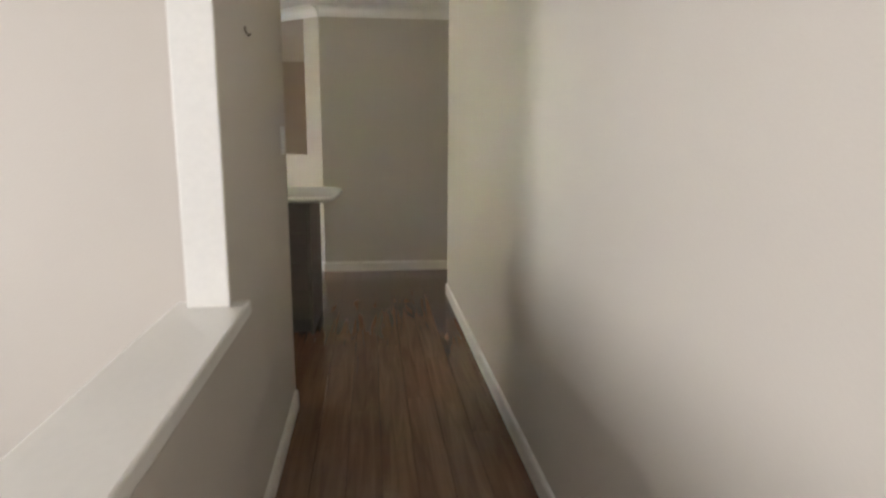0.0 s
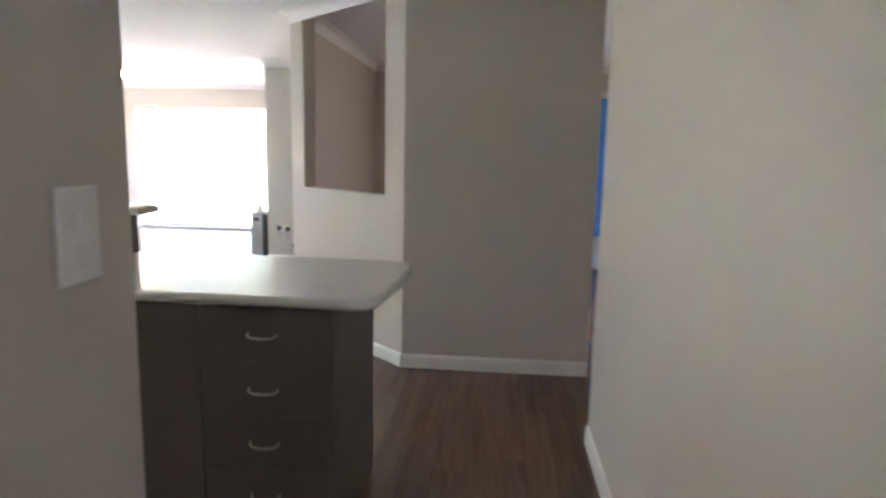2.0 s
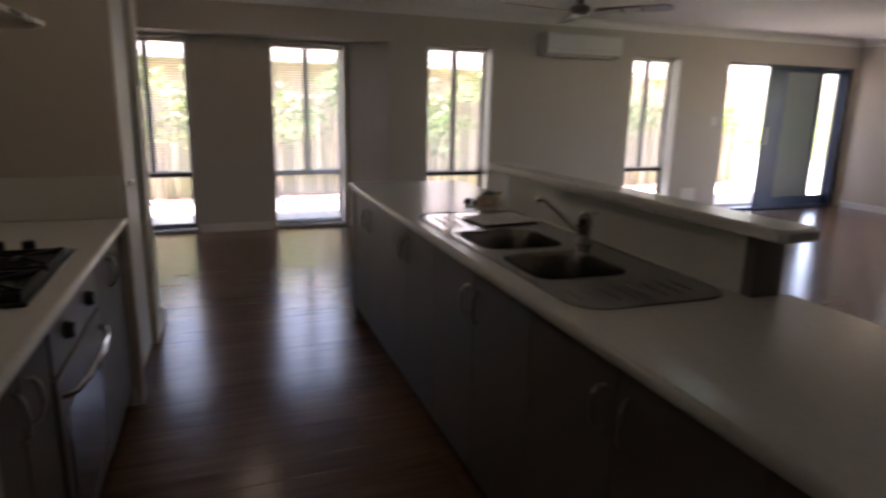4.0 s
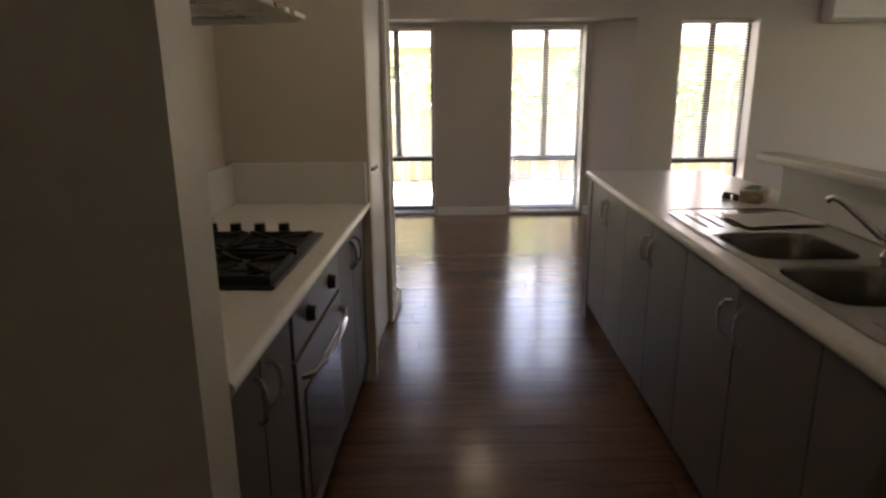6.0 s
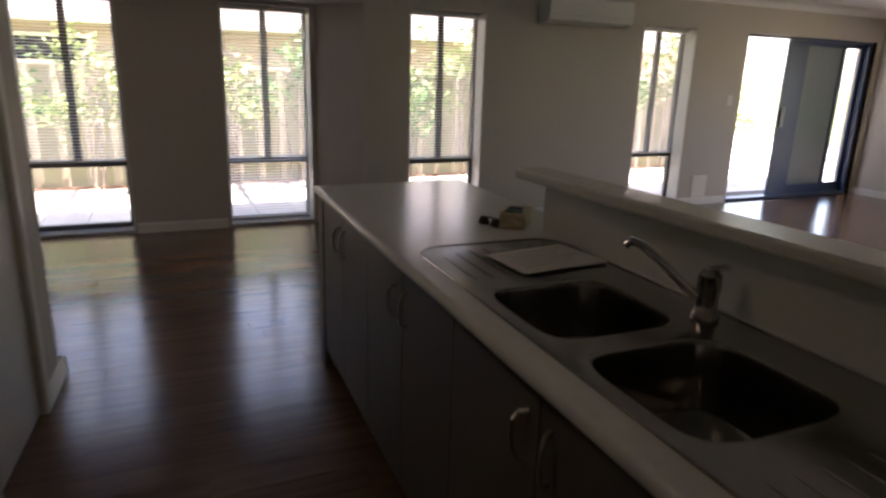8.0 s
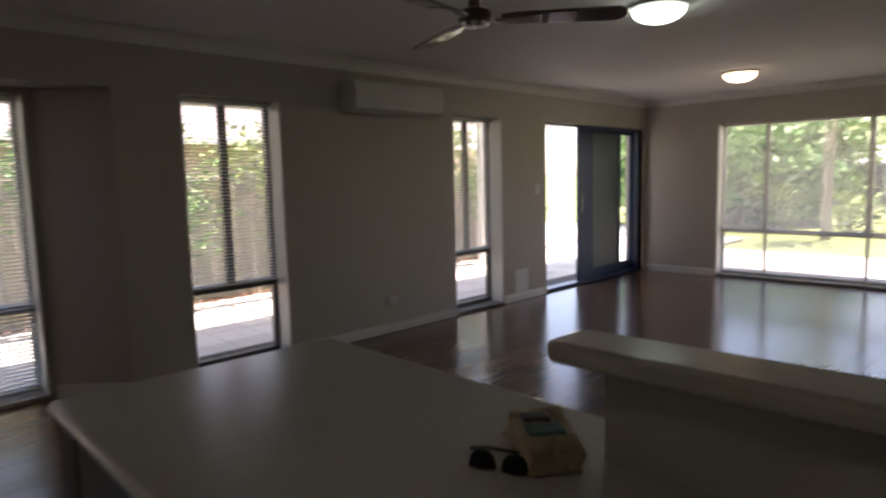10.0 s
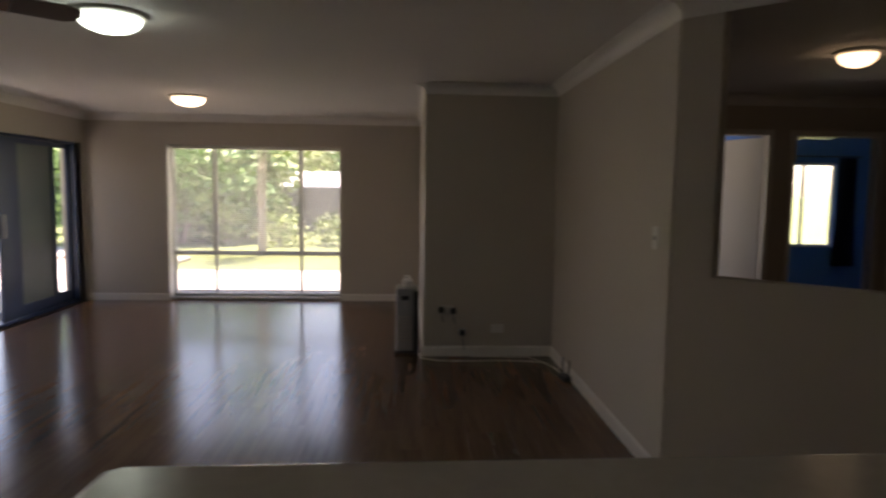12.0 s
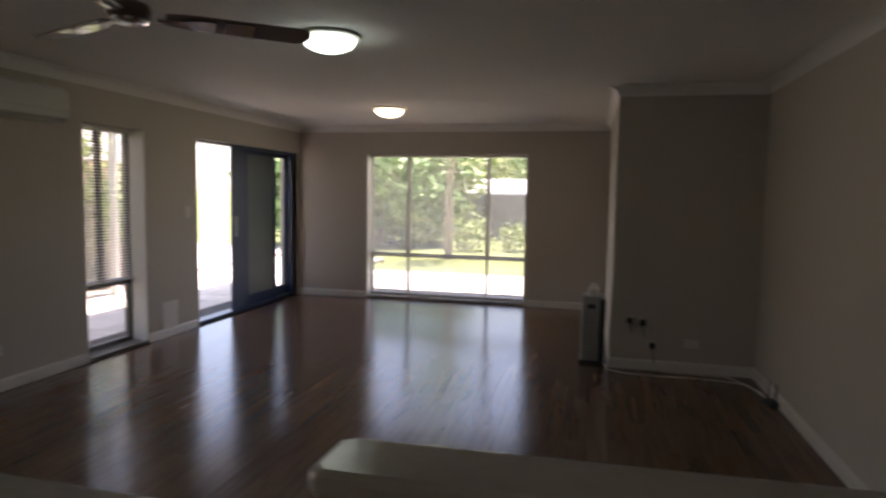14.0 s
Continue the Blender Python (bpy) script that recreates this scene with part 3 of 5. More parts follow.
def cabinet(x0, x1, yf, depth, face, drawers, label, group, top=0.862):
    """A floor cabinet. face: -1 when its front looks to -y. drawers: 0 for a pair of doors."""
    c = thing("kitchen_cabinet", label, "cabinet", (0, 0, 0), group=group)
    yb = yf - face * depth
    bm = B()
    box(bm, x0 + 0.001, x1 - 0.001, min(yf - face * 0.02, yb), max(yf - face * 0.02, yb), 0.10, top)
    part("body", bm, M_GREY, c)
    bm = B()
    box(bm, x0 + 0.001, x1 - 0.001, *sorted((yf - face * 0.06, yf - face * 0.075)), 0.0, 0.10)
    part("kickboard", bm, M_KICK, c, "dark recessed kickboard")
    out = Vector((0, face * 0.03, 0))
    if drawers:
        h = (0.86 - 0.10) / drawers
        for k in range(drawers):
            bm = B()
            box(bm, x0 + 0.002, x1 - 0.002, *sorted((yf, yf - face * 0.018)), 0.10 + k * h + 0.002, 0.10 + (k + 1) * h - 0.002, 0.002)
            d = part("drawer", bm, M_GREY, c)
            xm, z = (x0 + x1) / 2, 0.10 + (k + 0.52) * h
            part("handle", bow(B(), (xm - 0.05, yf, z), (xm + 0.05, yf, z), out + Vector((0, 0, -0.009)), 0.0042), M_HANDLE, d, "dull chrome bow handle", True)
    else:
        xm = (x0 + x1) / 2
        for p, q, hx in ((x0, xm, xm - 0.04), (xm, x1, xm + 0.04)):
            bm = B()
            box(bm, p + 0.002, q - 0.002, *sorted((yf, yf - face * 0.018)), 0.102, 0.858, 0.002)
            d = part("door", bm, M_GREY, c)
            part("handle", bow(B(), (hx, yf, 0.69), (hx, yf, 0.80), out + Vector((0.017 if hx > xm else -0.017, 0, 0)), 0.0055), M_HANDLE, d, "dull chrome bow handle", True)
    return c


IS = "cabinets under the island bench"
for x0, x1 in ((-3.62, -2.86), (-2.86, -2.07), (-2.07, -1.23), (-1.23, -0.396)):
    cabinet(x0, x1, BF + 0.025, 0.56, -1, 0, "grey laminate island cabinet with two doors and bow handles", IS, 0.70 if -3.0 < x0 < -1.2 else 0.862)
cabinet(-0.396, 0.04, BF + 0.025, 0.56, -1, 4, "grey laminate drawer unit with four drawers", IS)
for name, q, label in (("end_panel", (0.041, 0.06, BF + 0.02, -1.27), "grey end panel of the island bench"), ("end_panel", (-3.72, -3.621, BF + 0.02, BB - 0.03), "grey end panel of the island bench"),
                       ("back_panel", (-3.62, -2.67, -1.165, -1.147), "grey back panel of the island bench")):
    bm = B()
    box(bm, *q, 0.0, 0.862, 0.002)
    tagged(new(name, mesh_of(name, bm, M_GREY)), label, "panel")

# worktop with two cut-outs for the bowls and a clipped free corner
BOWLS = ((-2.10, -1.745), (-1.685, -1.335))
BY0, BY1 = -1.785, -1.435


def slab(xs, ys, holes, extra, z0, z1):
    """One connected slab over a grid of cells with holes, and one more outline joined to it."""
    bm = B()
    for p, q in zip(xs, xs[1:]):
        for u, v in zip(ys, ys[1:]):
            if not any(h[0] - 1e-6 < p and q < h[1] + 1e-6 and h[2] - 1e-6 < u and v < h[3] + 1e-6 for h in holes):
                bm.faces.new([bm.verts.new((x, y, z1)) for x, y in ((p, u), (q, u), (q, v), (p, v))])
    if extra:
        bm.faces.new([bm.verts.new((x, y, z1)) for x, y in extra])
    bmesh.ops.remove_doubles(bm, verts=bm.verts[:], dist=1e-5)
    r = bmesh.ops.extrude_face_region(bm, geom=bm.faces[:])
    bmesh.ops.translate(bm, verts=[v for v in r["geom"] if isinstance(v, bmesh.types.BMVert)], vec=(0, 0, z0 - z1))
    return bm


WF = BF + 0.02
WX = [BX0, -2.662, BOWLS[0][0], BOWLS[0][1], BOWLS[1][0], BOWLS[1][1], -1.04]
WY = [WF, BY0, BY1, -1.272, BB]
bm = slab(WX, WY, [(*BOWLS[0], BY0, BY1), (*BOWLS[1], BY0, BY1), (-2.662, -1.04, -1.272, BB)],
          [(-1.04, WF), (BX1 - 0.025, WF), (BX1 + 0.0, WF + 0.008), (BX1 + 0.02, WF + 0.035), (0.205, -1.50), (0.205, -1.27), (0.19, -1.18), (0.12, -1.13), (-1.04, -1.13), (-1.04, -1.272), (-1.04, BY1), (-1.04, BY0)], 0.863, TZ)
worktop = tagged(new("worktop", mesh_of("worktop", bm, M_TOP)), "pale speckled laminate island worktop with a rounded edge", "worktop")
bm = B()
tube(bm, [(BX0, BF + 0.02, 0.8815), (BX1 - 0.025, WF, 0.8815), (BX1 + 0.0, WF + 0.008, 0.8815), (BX1 + 0.02, WF + 0.035, 0.8815), (0.205, -1.50, 0.8815), (0.205, -1.27, 0.8815), (0.19, -1.18, 0.8815), (0.12, -1.13, 0.8815)], 0.0184, 14)
part("rolled_edge", bm, M_TOP, worktop, smooth=True)
bm = B()
tube(bm, [(BX0, BF + 0.02, 0.8815), (BX0, BB, 0.8815), (-2.70, BB, 0.8815)], 0.0184, 14)
part("rolled_edge", bm, M_TOP, worktop, smooth=True)

# raised breakfast bar
bar = thing("breakfast_bar", "raised breakfast bar with a pale laminate ledge on a white upstand", "breakfast bar", (0, 0, 0))
bm = B()
box(bm, -2.66, -1.08, -1.27, -1.18, 0.0, 1.082, 0.002)
part("upstand", bm, M_SPLASH, bar, "white laminate upstand")
bm = B()
box(bm, -1.079, -1.035, -1.278, -1.172, 0.9005, 1.082, 0.004)
part("end_panel", bm, M_GREY, bar, "grey end panel")
bm = B()
prism(bm, [(-0.94, -1.32), (-0.92, -1.30), (-0.92, -1.19), (-0.95, -1.16), (-2.70, -1.243), (-2.72, -1.26), (-2.72, -1.353), (-2.703, -1.37)], 1.083, 1.12, 0.012)
part("ledge", bm, M_TOP, bar, "pale laminate ledge with rounded edge")


# ---- sink and tap ----
def rounded(cx, cy, a, b0, n, e=3.4):
    out = []
    for k in range(n):
        t = k * math.tau / n
        c, s = math.cos(t), math.sin(t)
        out.append((cx + a * math.copysign(abs(c) ** (2 / e), c), cy + b0 * math.copysign(abs(s) ** (2 / e), s)))
    return out


def corner(ex, sx, ey, sy, r=0.10, n=7):
    """A quarter round from the long edge to the short edge of an outline."""
    return [(ex - sx * r + sx * r * math.sin(k * math.pi / 2 / n), ey + sy * r - sy * r * math.cos(k * math.pi / 2 / n)) for k in range(n + 1)]


sink = thing("sink", "stainless steel double bowl sink with drainers on both ends", "sink", (0, 0, 0))
SX0, SX1, SY0, SY1 = -2.53, -1.06, -1.815, -1.305
bm = slab([SX0 + 0.10, BOWLS[0][0], BOWLS[0][1], BOWLS[1][0], BOWLS[1][1], SX1 - 0.10], [SY0, BY0, BY1, SY1], [(*BOWLS[0], BY0, BY1), (*BOWLS[1], BY0, BY1)],
          corner(SX1, 1, SY0, 1) + corner(SX1, 1, SY1, -1)[::-1] + [(SX1 - 0.10, BY1), (SX1 - 0.10, BY0)], TZ + 0.0004, TZ + 0.004)
prism(bm, (corner(SX0, -1, SY0, 1) + corner(SX0, -1, SY1, -1)[::-1])[::-1], TZ + 0.0004, TZ + 0.004)
part("plate", bm, M_SINK, sink)
bm = B()
rim = []
for sx, ex in ((1, SX1), (-1, SX0)):
    arc = corner(ex, sx, SY0, 1) + corner(ex, sx, SY1, -1)[::-1]
    rim += arc if sx > 0 else arc[::-1]
rim.append(rim[0])
tube(bm, [(x, y, TZ + 0.003) for x, y in rim], 0.004, 8)
part("rolled_rim", bm, M_SINK, sink, "rounded steel rim", smooth=True)
for k in range(8):
    for x0, x1 in ((SX0 + 0.05 + 0.004 * (k - 3.5) ** 2, -2.19), (-1.26, SX1 - 0.04 - 0.003 * (k - 3.5) ** 2)):
        bm = B()
        y = SY0 + 0.06 + k * 0.052
        tube(bm, [(x0, y, TZ + 0.001), (x0 + 0.02, y, TZ + 0.0035), (x1 - 0.02, y, TZ + 0.0035), (x1, y, TZ + 0.001)], 0.0045 if x0 < -2 else 0.003, 8)
        part("drainer_rib", bm, M_SINK, sink, smooth=True)
for x0, x1 in BOWLS:
    bm = B()
    cx, cy, a, b0 = (x0 + x1) / 2, (BY0 + BY1) / 2, (x1 - x0) / 2, (BY1 - BY0) / 2
    n = 48
    rings = [[(cx + a * max(-1, min(1, 1.42 * math.cos(k * math.tau / n))), cy + b0 * max(-1, min(1, 1.42 * math.sin(k * math.tau / n))), TZ + 0.004) for k in range(n)]]
    for f, z in ((0.985, 0.006), (0.96, 0.004), (0.94, -0.01), (0.92, -0.11), (0.88, -0.148), (0.74, -0.162), (0.15, -0.166)):
        rings.append([(x, y, TZ + z) for x, y in rounded(cx, cy, a * f, b0 * f, n, 5.0)])
    vr = [[bm.verts.new(p) for p in r] for r in rings]
    for s, t in zip(vr, vr[1:]):
        for k in range(n):
            bm.faces.new((s[k], s[(k + 1) % n], t[(k + 1) % n], t[k]))
    bm.faces.new(vr[-1])
    bowl = part("bowl", bm, M_SINK, sink, smooth=True)
    bm = B()
    lathe(bm, [(0.04, TZ - 0.164), (0.042, TZ - 0.161), (0.03, TZ - 0.1605), (0.028, TZ - 0.167), (0.0, TZ - 0.167)], 24, Matrix.Translation((cx, cy, 0)))
    part("waste", bm, M_CHROME, bowl, "chrome waste fitting", smooth=True)
tap = thing("mixer_tap", "chrome kitchen mixer tap with a swivel spout", "tap", (-1.765, -1.372, TZ + 0.0045))
bm = B()
lathe(bm, [(0.0, 0), (0.032, 0), (0.032, 0.008), (0.025, 0.02), (0.024, 0.065), (0.027, 0.07), (0.026, 0.105), (0.015, 0.118), (0.0, 0.12)])
part("body", bm, M_SINK, tap, smooth=True)
bm = B()
tube(bm, [(0, 0, 0.035), (-0.025, -0.028, 0.06), (-0.07, -0.075, 0.115), (-0.105, -0.112, 0.155), (-0.122, -0.13, 0.163), (-0.132, -0.14, 0.152)], [0.012, 0.012, 0.011, 0.011, 0.011, 0.012], 12)
part("spout", bm, M_CHROME, tap, smooth=True)
bm = B()
box(bm, -0.012, 0.012, -0.015, 0.05, 0.112, 0.124, 0.005)
part("lever", bm, M_CHROME, tap, smooth=True)

paper = thing("paper_sheets", "white printed sheets lying on the sink drainer", "paper", (-2.29, -1.48, TZ + 0.009), 95)
for k in range(2):
    bm = B()
    box(bm, -0.148, 0.148, -0.105, 0.105, k * 0.002, k * 0.002 + 0.0015, m=Matrix.Rotation(radians(4 * k), 4, "Z"))
    sheet = part("sheet", bm, M_PAPER, paper)
for k in range(6):
    bm = B()
    box(bm, -0.12, 0.12 - 0.03 * (k % 3), 0.07 - k * 0.025, 0.075 - k * 0.025, 0.0036, 0.004, m=Matrix.Rotation(radians(4), 4, "Z"))
    part("text_line", bm, M_GREYPL, sheet)
pack = thing("snack_packet", "crumpled beige cardboard packet lying on the worktop", "packet", (-2.745, -1.335, TZ + 0.001), -38)
bm = B()
box(bm, -0.085, 0.085, -0.05, 0.05, 0, 0.055, 0.008)
bmesh.ops.subdivide_edges(bm, edges=bm.edges[:], cuts=4, use_grid_fill=True)
for v in bm.verts:
    v.co += Vector((noise.noise(v.co * 30), noise.noise(v.co * 30 + Vector((9, 0, 0))), 0.5 * noise.noise(v.co * 25))) * 0.016 * (v.co.z > 0.006)
body = part("carton", bm, M_CARD, pack)
bm = B()
box(bm, -0.05, -0.012, -0.03, 0.02, 0.046, 0.062, 0.004)
part("print_patch", bm, M_DARKPL, body, "dark printed patch")
bm = B()
box(bm, 0.002, 0.05, -0.035, 0.03, 0.046, 0.061, 0.004)
part("print_patch", bm, M_TEAL, body, "teal printed patch")
keys = thing("sunglasses", "black folded sunglasses on the worktop", "sunglasses", (-2.765, -1.43, TZ + 0.001), 20)
for sx in (-0.03, 0.03):
    bm = B()
    lathe(bm, [(0.0, 0.03), (0.012, 0.028), (0.02, 0.018), (0.024, 0.0), (0.0, 0.0)], 16, Matrix.Translation((sx, 0, 0)) @ Matrix.Diagonal((1.1, 0.55, 1, 1)))
    part("lens", bm, M_BLACK, keys, smooth=True)
bm = B()
tube(bm, [(-0.058, 0.012, 0.022), (-0.03, 0.03, 0.02), (0.03, 0.03, 0.02), (0.058, 0.012, 0.022)], 0.0035, 8)
part("temple", bm, M_BLACK, keys, smooth=True)

# the whole bench stands a degree and a half off the line of the walls
BENCH = Matrix.Translation((-1.9, -1.87, 0)) @ Matrix.Rotation(radians(-1.5), 4, "Z") @ Matrix.Translation((1.9, 1.87, 0))
BENCH_NAMES = ("kitchen_cabinet", "end_panel", "back_panel", "worktop", "breakfast_bar", "sink", "mixer_tap", "paper_sheets", "snack_packet", "sunglasses")
for ob in [o for o in bpy.data.objects if o.parent is None and o.name.split(".")[0] in BENCH_NAMES]:
    ob.matrix_basis = BENCH @ ob.matrix_basis

# ---- cooking side ----
before_cook = set(bpy.data.objects)
CF = -3.095
CK = "cabinets on the cooking side"
cabinet(-1.51, -1.002, CF - 0.02, 0.57, 1, 0, "grey laminate base cabinet beside the oven", CK)
cabinet(-2.798, -2.16, CF - 0.02, 0.57, 1, 0, "grey laminate base cabinet between oven and pantry", CK)
bm = B()
box(bm, -2.798, -1.002, KITCHEN_S + 0.001, CF, 0.863, TZ)
wt = tagged(new("worktop", mesh_of("worktop", bm, M_TOP)), "pale laminate worktop on the cooking side", "worktop")
bm = B()
tube(bm, [(-2.798, CF, 0.8815), (-1.002, CF, 0.8815)], 0.0184, 14)
part("rolled_edge", bm, M_TOP, wt, smooth=True)
spl = thing("splashback", "white laminate splashback round the worktop", "splashback", (0, 0, 0))
for q in ((-2.80, -2.758, KITCHEN_S + 0.014, CF + 0.005), (-2.799, -2.235, KITCHEN_S + 0.001, KITCHEN_S + 0.013), (-1.435, -1.001, KITCHEN_S + 0.001, KITCHEN_S + 0.013)):
    bm = B()
    box(bm, *q, TZ + 0.001, 1.08, 0.003)
    part("panel", bm, M_SPLASH, spl)

oven = thing("oven", "stainless steel built-in oven with two dark knobs", "oven", (0, 0, 0))
bm = B()
box(bm, -2.155, -1.515, KITCHEN_S + 0.03, CF - 0.04, 0.13, 0.86)
part("body", bm, M_KICK, oven)
bm = B()
box(bm, -2.152, -1.518, CF - 0.04, CF - 0.015, 0.70, 0.855, 0.004)
pan = part("control_panel", bm, M_OVEN, oven, "brushed steel control panel")
for kx in (-1.99, -1.69):
    bm = B()
    cyl(bm, 0, 0, 0, 0.025, 0.026, 0.021, m=Matrix.Translation((kx, CF - 0.015, 0.775)) @ Matrix.Rotation(radians(-90), 4, "X"))
    part("knob", bm, M_BLACK, pan, "black round knob", smooth=True)
bm = B()
box(bm, -2.152, -1.518, CF - 0.04, CF - 0.012, 0.14, 0.69, 0.004)
dr = part("door", bm, M_OVEN, oven, "steel door with a dark glass")
bm = B()
box(bm, -2.09, -1.58, CF - 0.0115, CF - 0.008, 0.2, 0.58, 0.001)
part("window", bm, M_OVENGLASS, dr, "dark oven glass")
part("handle", bow(B(), (-2.11, CF - 0.012, 0.635), (-1.56, CF - 0.012, 0.635), (0, 0.05, 0), 0.011), M_CHROME, dr, "curved chrome handle bar", True)

hob = thing("gas_hob", "black four-burner gas hob with cast iron trivets", "hob", (-1.83, -3.385, TZ))
bm = B()
box(bm, -0.31, 0.31, -0.25, 0.235, 0.001, 0.012, 0.004)
part("base", bm, M_BLACK, hob, "black hob rim")
bm = B()
box(bm, -0.295, 0.295, -0.235, 0.22, 0.0115, 0.016, 0.002)
part("plate", bm, M_BLACK, hob)
for bx, by, br in ((-0.11, -0.12, 0.045), (0.17, -0.12, 0.036), (-0.11, 0.11, 0.036), (0.17, 0.11, 0.055)):
    bm = B()
    lathe(bm, [(br * 1.3, 0.016), (br * 1.3, 0.022), (br, 0.026), (br, 0.029), (br * 0.8, 0.032), (0, 0.032)], 24, Matrix.Translation((bx, by, 0)))
    part("burner", bm, M_IRON, hob, smooth=True)
    bm = slab([bx - 0.12, bx - 0.11, bx + 0.11, bx + 0.12], [by - 0.108, by - 0.098, by + 0.098, by + 0.108], [(bx - 0.11, bx + 0.11, by - 0.098, by + 0.098)], [], 0.0165, 0.034)
    tv = part("trivet", bm, M_IRON, hob, "cast iron pan support")
    for k in range(4):
        m = Matrix.Translation((bx, by, 0)) @ Matrix.Rotation(k * math.pi / 2 + math.pi / 4, 4, "Z")
        bm = B()
        box(bm, 0.02, 0.145, -0.005, 0.005, 0.031, 0.041, 0.002, m=m)
        part("prong", bm, M_IRON, tv)
for k in range(4):
    bm = B()
    cyl(bm, -0.265, -0.15 + k * 0.085, 0.016, 0.055, 0.021, 0.018)
    part("knob", bm, M_BLACK, hob, "black control knob", smooth=True)

hood = thing("range_hood", "slim stainless steel range hood over the hob", "range hood", (-1.83, KITCHEN_S, 1.615))
bm = B()
prism(bm, [(0.0, 0.0), (0.49, 0.0), (0.52, 0.012), (0.52, 0.026), (0.48, 0.04), (0.05, 0.12), (0.0, 0.12)], -0.30, 0.30)
bm.transform(Matrix(((0, 0, 1, 0), (1, 0, 0, 0), (0, 1, 0, 0), (0, 0, 0, 1))))
part("canopy", bm, M_STEEL, hood)
bm = B()
box(bm, -0.15, 0.15, 0.002, 0.2, 0.11, CEIL - 1.615 - 0.09, 0.003)
part("flue", bm, M_STEEL, hood)
for k, lx in enumerate((-0.18, 0.18)):
    bm = B()
    box(bm, lx - 0.11, lx + 0.11, 0.08, 0.40, -0.004, 0.0, 0.001)
    part("filter", bm, M_GREYPL, hood, "aluminium grease filter")
bm = B()
box(bm, -0.05, 0.05, 0.517, 0.524, 0.013, 0.025, 0.002)
part("switch_strip", bm, M_DARKPL, hood, "dark row of switches")

til = thing("tiled_panel", "white glazed tiles with a brown border behind the hob", "tiles", (0, 0, 0))
bmw, bmb = B(), B()
box(bmw, -0.0985, 0.0985, -0.0045, 0.0045, -0.0485, 0.0485, 0.0015)
box(bmb, -0.0985, 0.0985, -0.0045, 0.0045, -0.0485, 0.0485, 0.0015)
mew, meb = mesh_of("tile", bmw, M_TILE), mesh_of("tile", bmb, M_BROWN)
for r in range(7):
    for c in range(4):
        ob = new("tile", meb if r == 4 else mew)
        ob.parent = til
        ob.location = (-2.13 + c * 0.2, KITCHEN_S + 0.008, TZ + 0.05 + r * 0.1)
bm = B()
box(bm, -2.23, -1.44, KITCHEN_S + 0.0005, KITCHEN_S + 0.004, TZ, 1.6)
part("grout", bm, M_SPLASH, til)


cook_things = [o for o in bpy.data.objects if o.parent is None and o not in before_cook]
# the cooking side stands two degrees off the line of the walls, as the bench does
COOK = Matrix.Translation((-1.9, -3.1, 0)) @ Matrix.Rotation(radians(-2.2), 4, "Z") @ Matrix.Translation((1.9, 3.1, 0))
for ob in cook_things:
    ob.matrix_basis = COOK @ ob.matrix_basis


# ---- switches, sockets, vents ----
def plate(name, at, rz, w, h, buttons, label, dark=False, category="switch"):
    """A wall plate; local x along the wall, -y out of it."""
    p = thing(name, label, category, at, rz)
    bm = B()
    box(bm, -w / 2, w / 2, -0.009, 0.0, -h / 2, h / 2, 0.003)
    part("plate", bm, M_PLASTIC, p)
    for bx, bz, bw, bh in buttons:
        bm = B()
        box(bm, bx - bw / 2, bx + bw / 2, -0.013, -0.0085, bz - bh / 2, bz + bh / 2, 0.0015)
        part("rocker", bm, M_DARKPL if dark else M_PLASTIC, p)


plate("light_switch", (HALL_L, -3.155, 1.267), 90, 0.075, 0.118, [(0, 0.02, 0.014, 0.022), (0, -0.02, 0.014, 0.022)], "white two-gang light switch on the hall wall")
plate("light_switch", (EX, 1.20, 1.245), -90, 0.075, 0.118, [(0, 0.0, 0.014, 0.022)], "white light switch on the living room wall", True)
plate("light_switch", (XW, 3.73, 1.24), 90, 0.075, 0.118, [(0, 0.0, 0.014, 0.022)], "white light switch beside the sliding door")
SOCK = [(-0.028, 0.02, 0.012, 0.018), (0.028, 0.02, 0.012, 0.018), (-0.028, -0.014, 0.022, 0.022), (0.028, -0.014, 0.022, 0.022)]
plate("power_socket", (-2.79, -3.36, 0.99), 88, 0.116, 0.075, SOCK, "white double power socket on the splashback", category="socket")
plate("power_socket", (XW, 1.5, 0.30), 90, 0.116, 0.075, SOCK, "white double power socket low on the wall", category="socket")
plate("power_socket", (-1.526, RY, 0.25), 0, 0.116, 0.075, SOCK, "white double power socket above the skirting", category="socket")
plate("power_socket", (-1.98, RY, 0.42), 0, 0.116, 0.075, SOCK, "white double power socket with two dark plugs", category="socket")
plate("power_socket", (-1.842, RY, 0.22), 0, 0.075, 0.075, [(0, 0, 0.02, 0.02)], "white aerial socket with a dark plug", category="socket")
for px, pz in ((-2.03, 0.425), (-1.926, 0.415), (-1.842, 0.22)):
    pl = thing("plug", "dark plug pushed into a wall socket", "plug", (px, RY - 0.013, pz), group="plugs in the wall sockets")
    bm = B()
    box(bm, -0.024, 0.024, -0.045, 0, -0.026, 0.026, 0.008)
    part("body", bm, M_DARKPL, pl, smooth=True)
    bm = B()
    tube(bm, [(0, -0.04, -0.02), (0.005, -0.05, -0.06), (0.02, -0.045, -0.11 if pz > 0.3 else -0.15)], 0.004, 8)
    part("lead", bm, M_DARKPL, pl, smooth=True)
vent = thing("wall_vent", "square cream wall vent with louvres above the skirting", "vent", (XW, 3.41, 0.22), 90)
bm = B()
box(bm, -0.12, 0.12, -0.012, 0.0, -0.135, 0.135, 0.004)
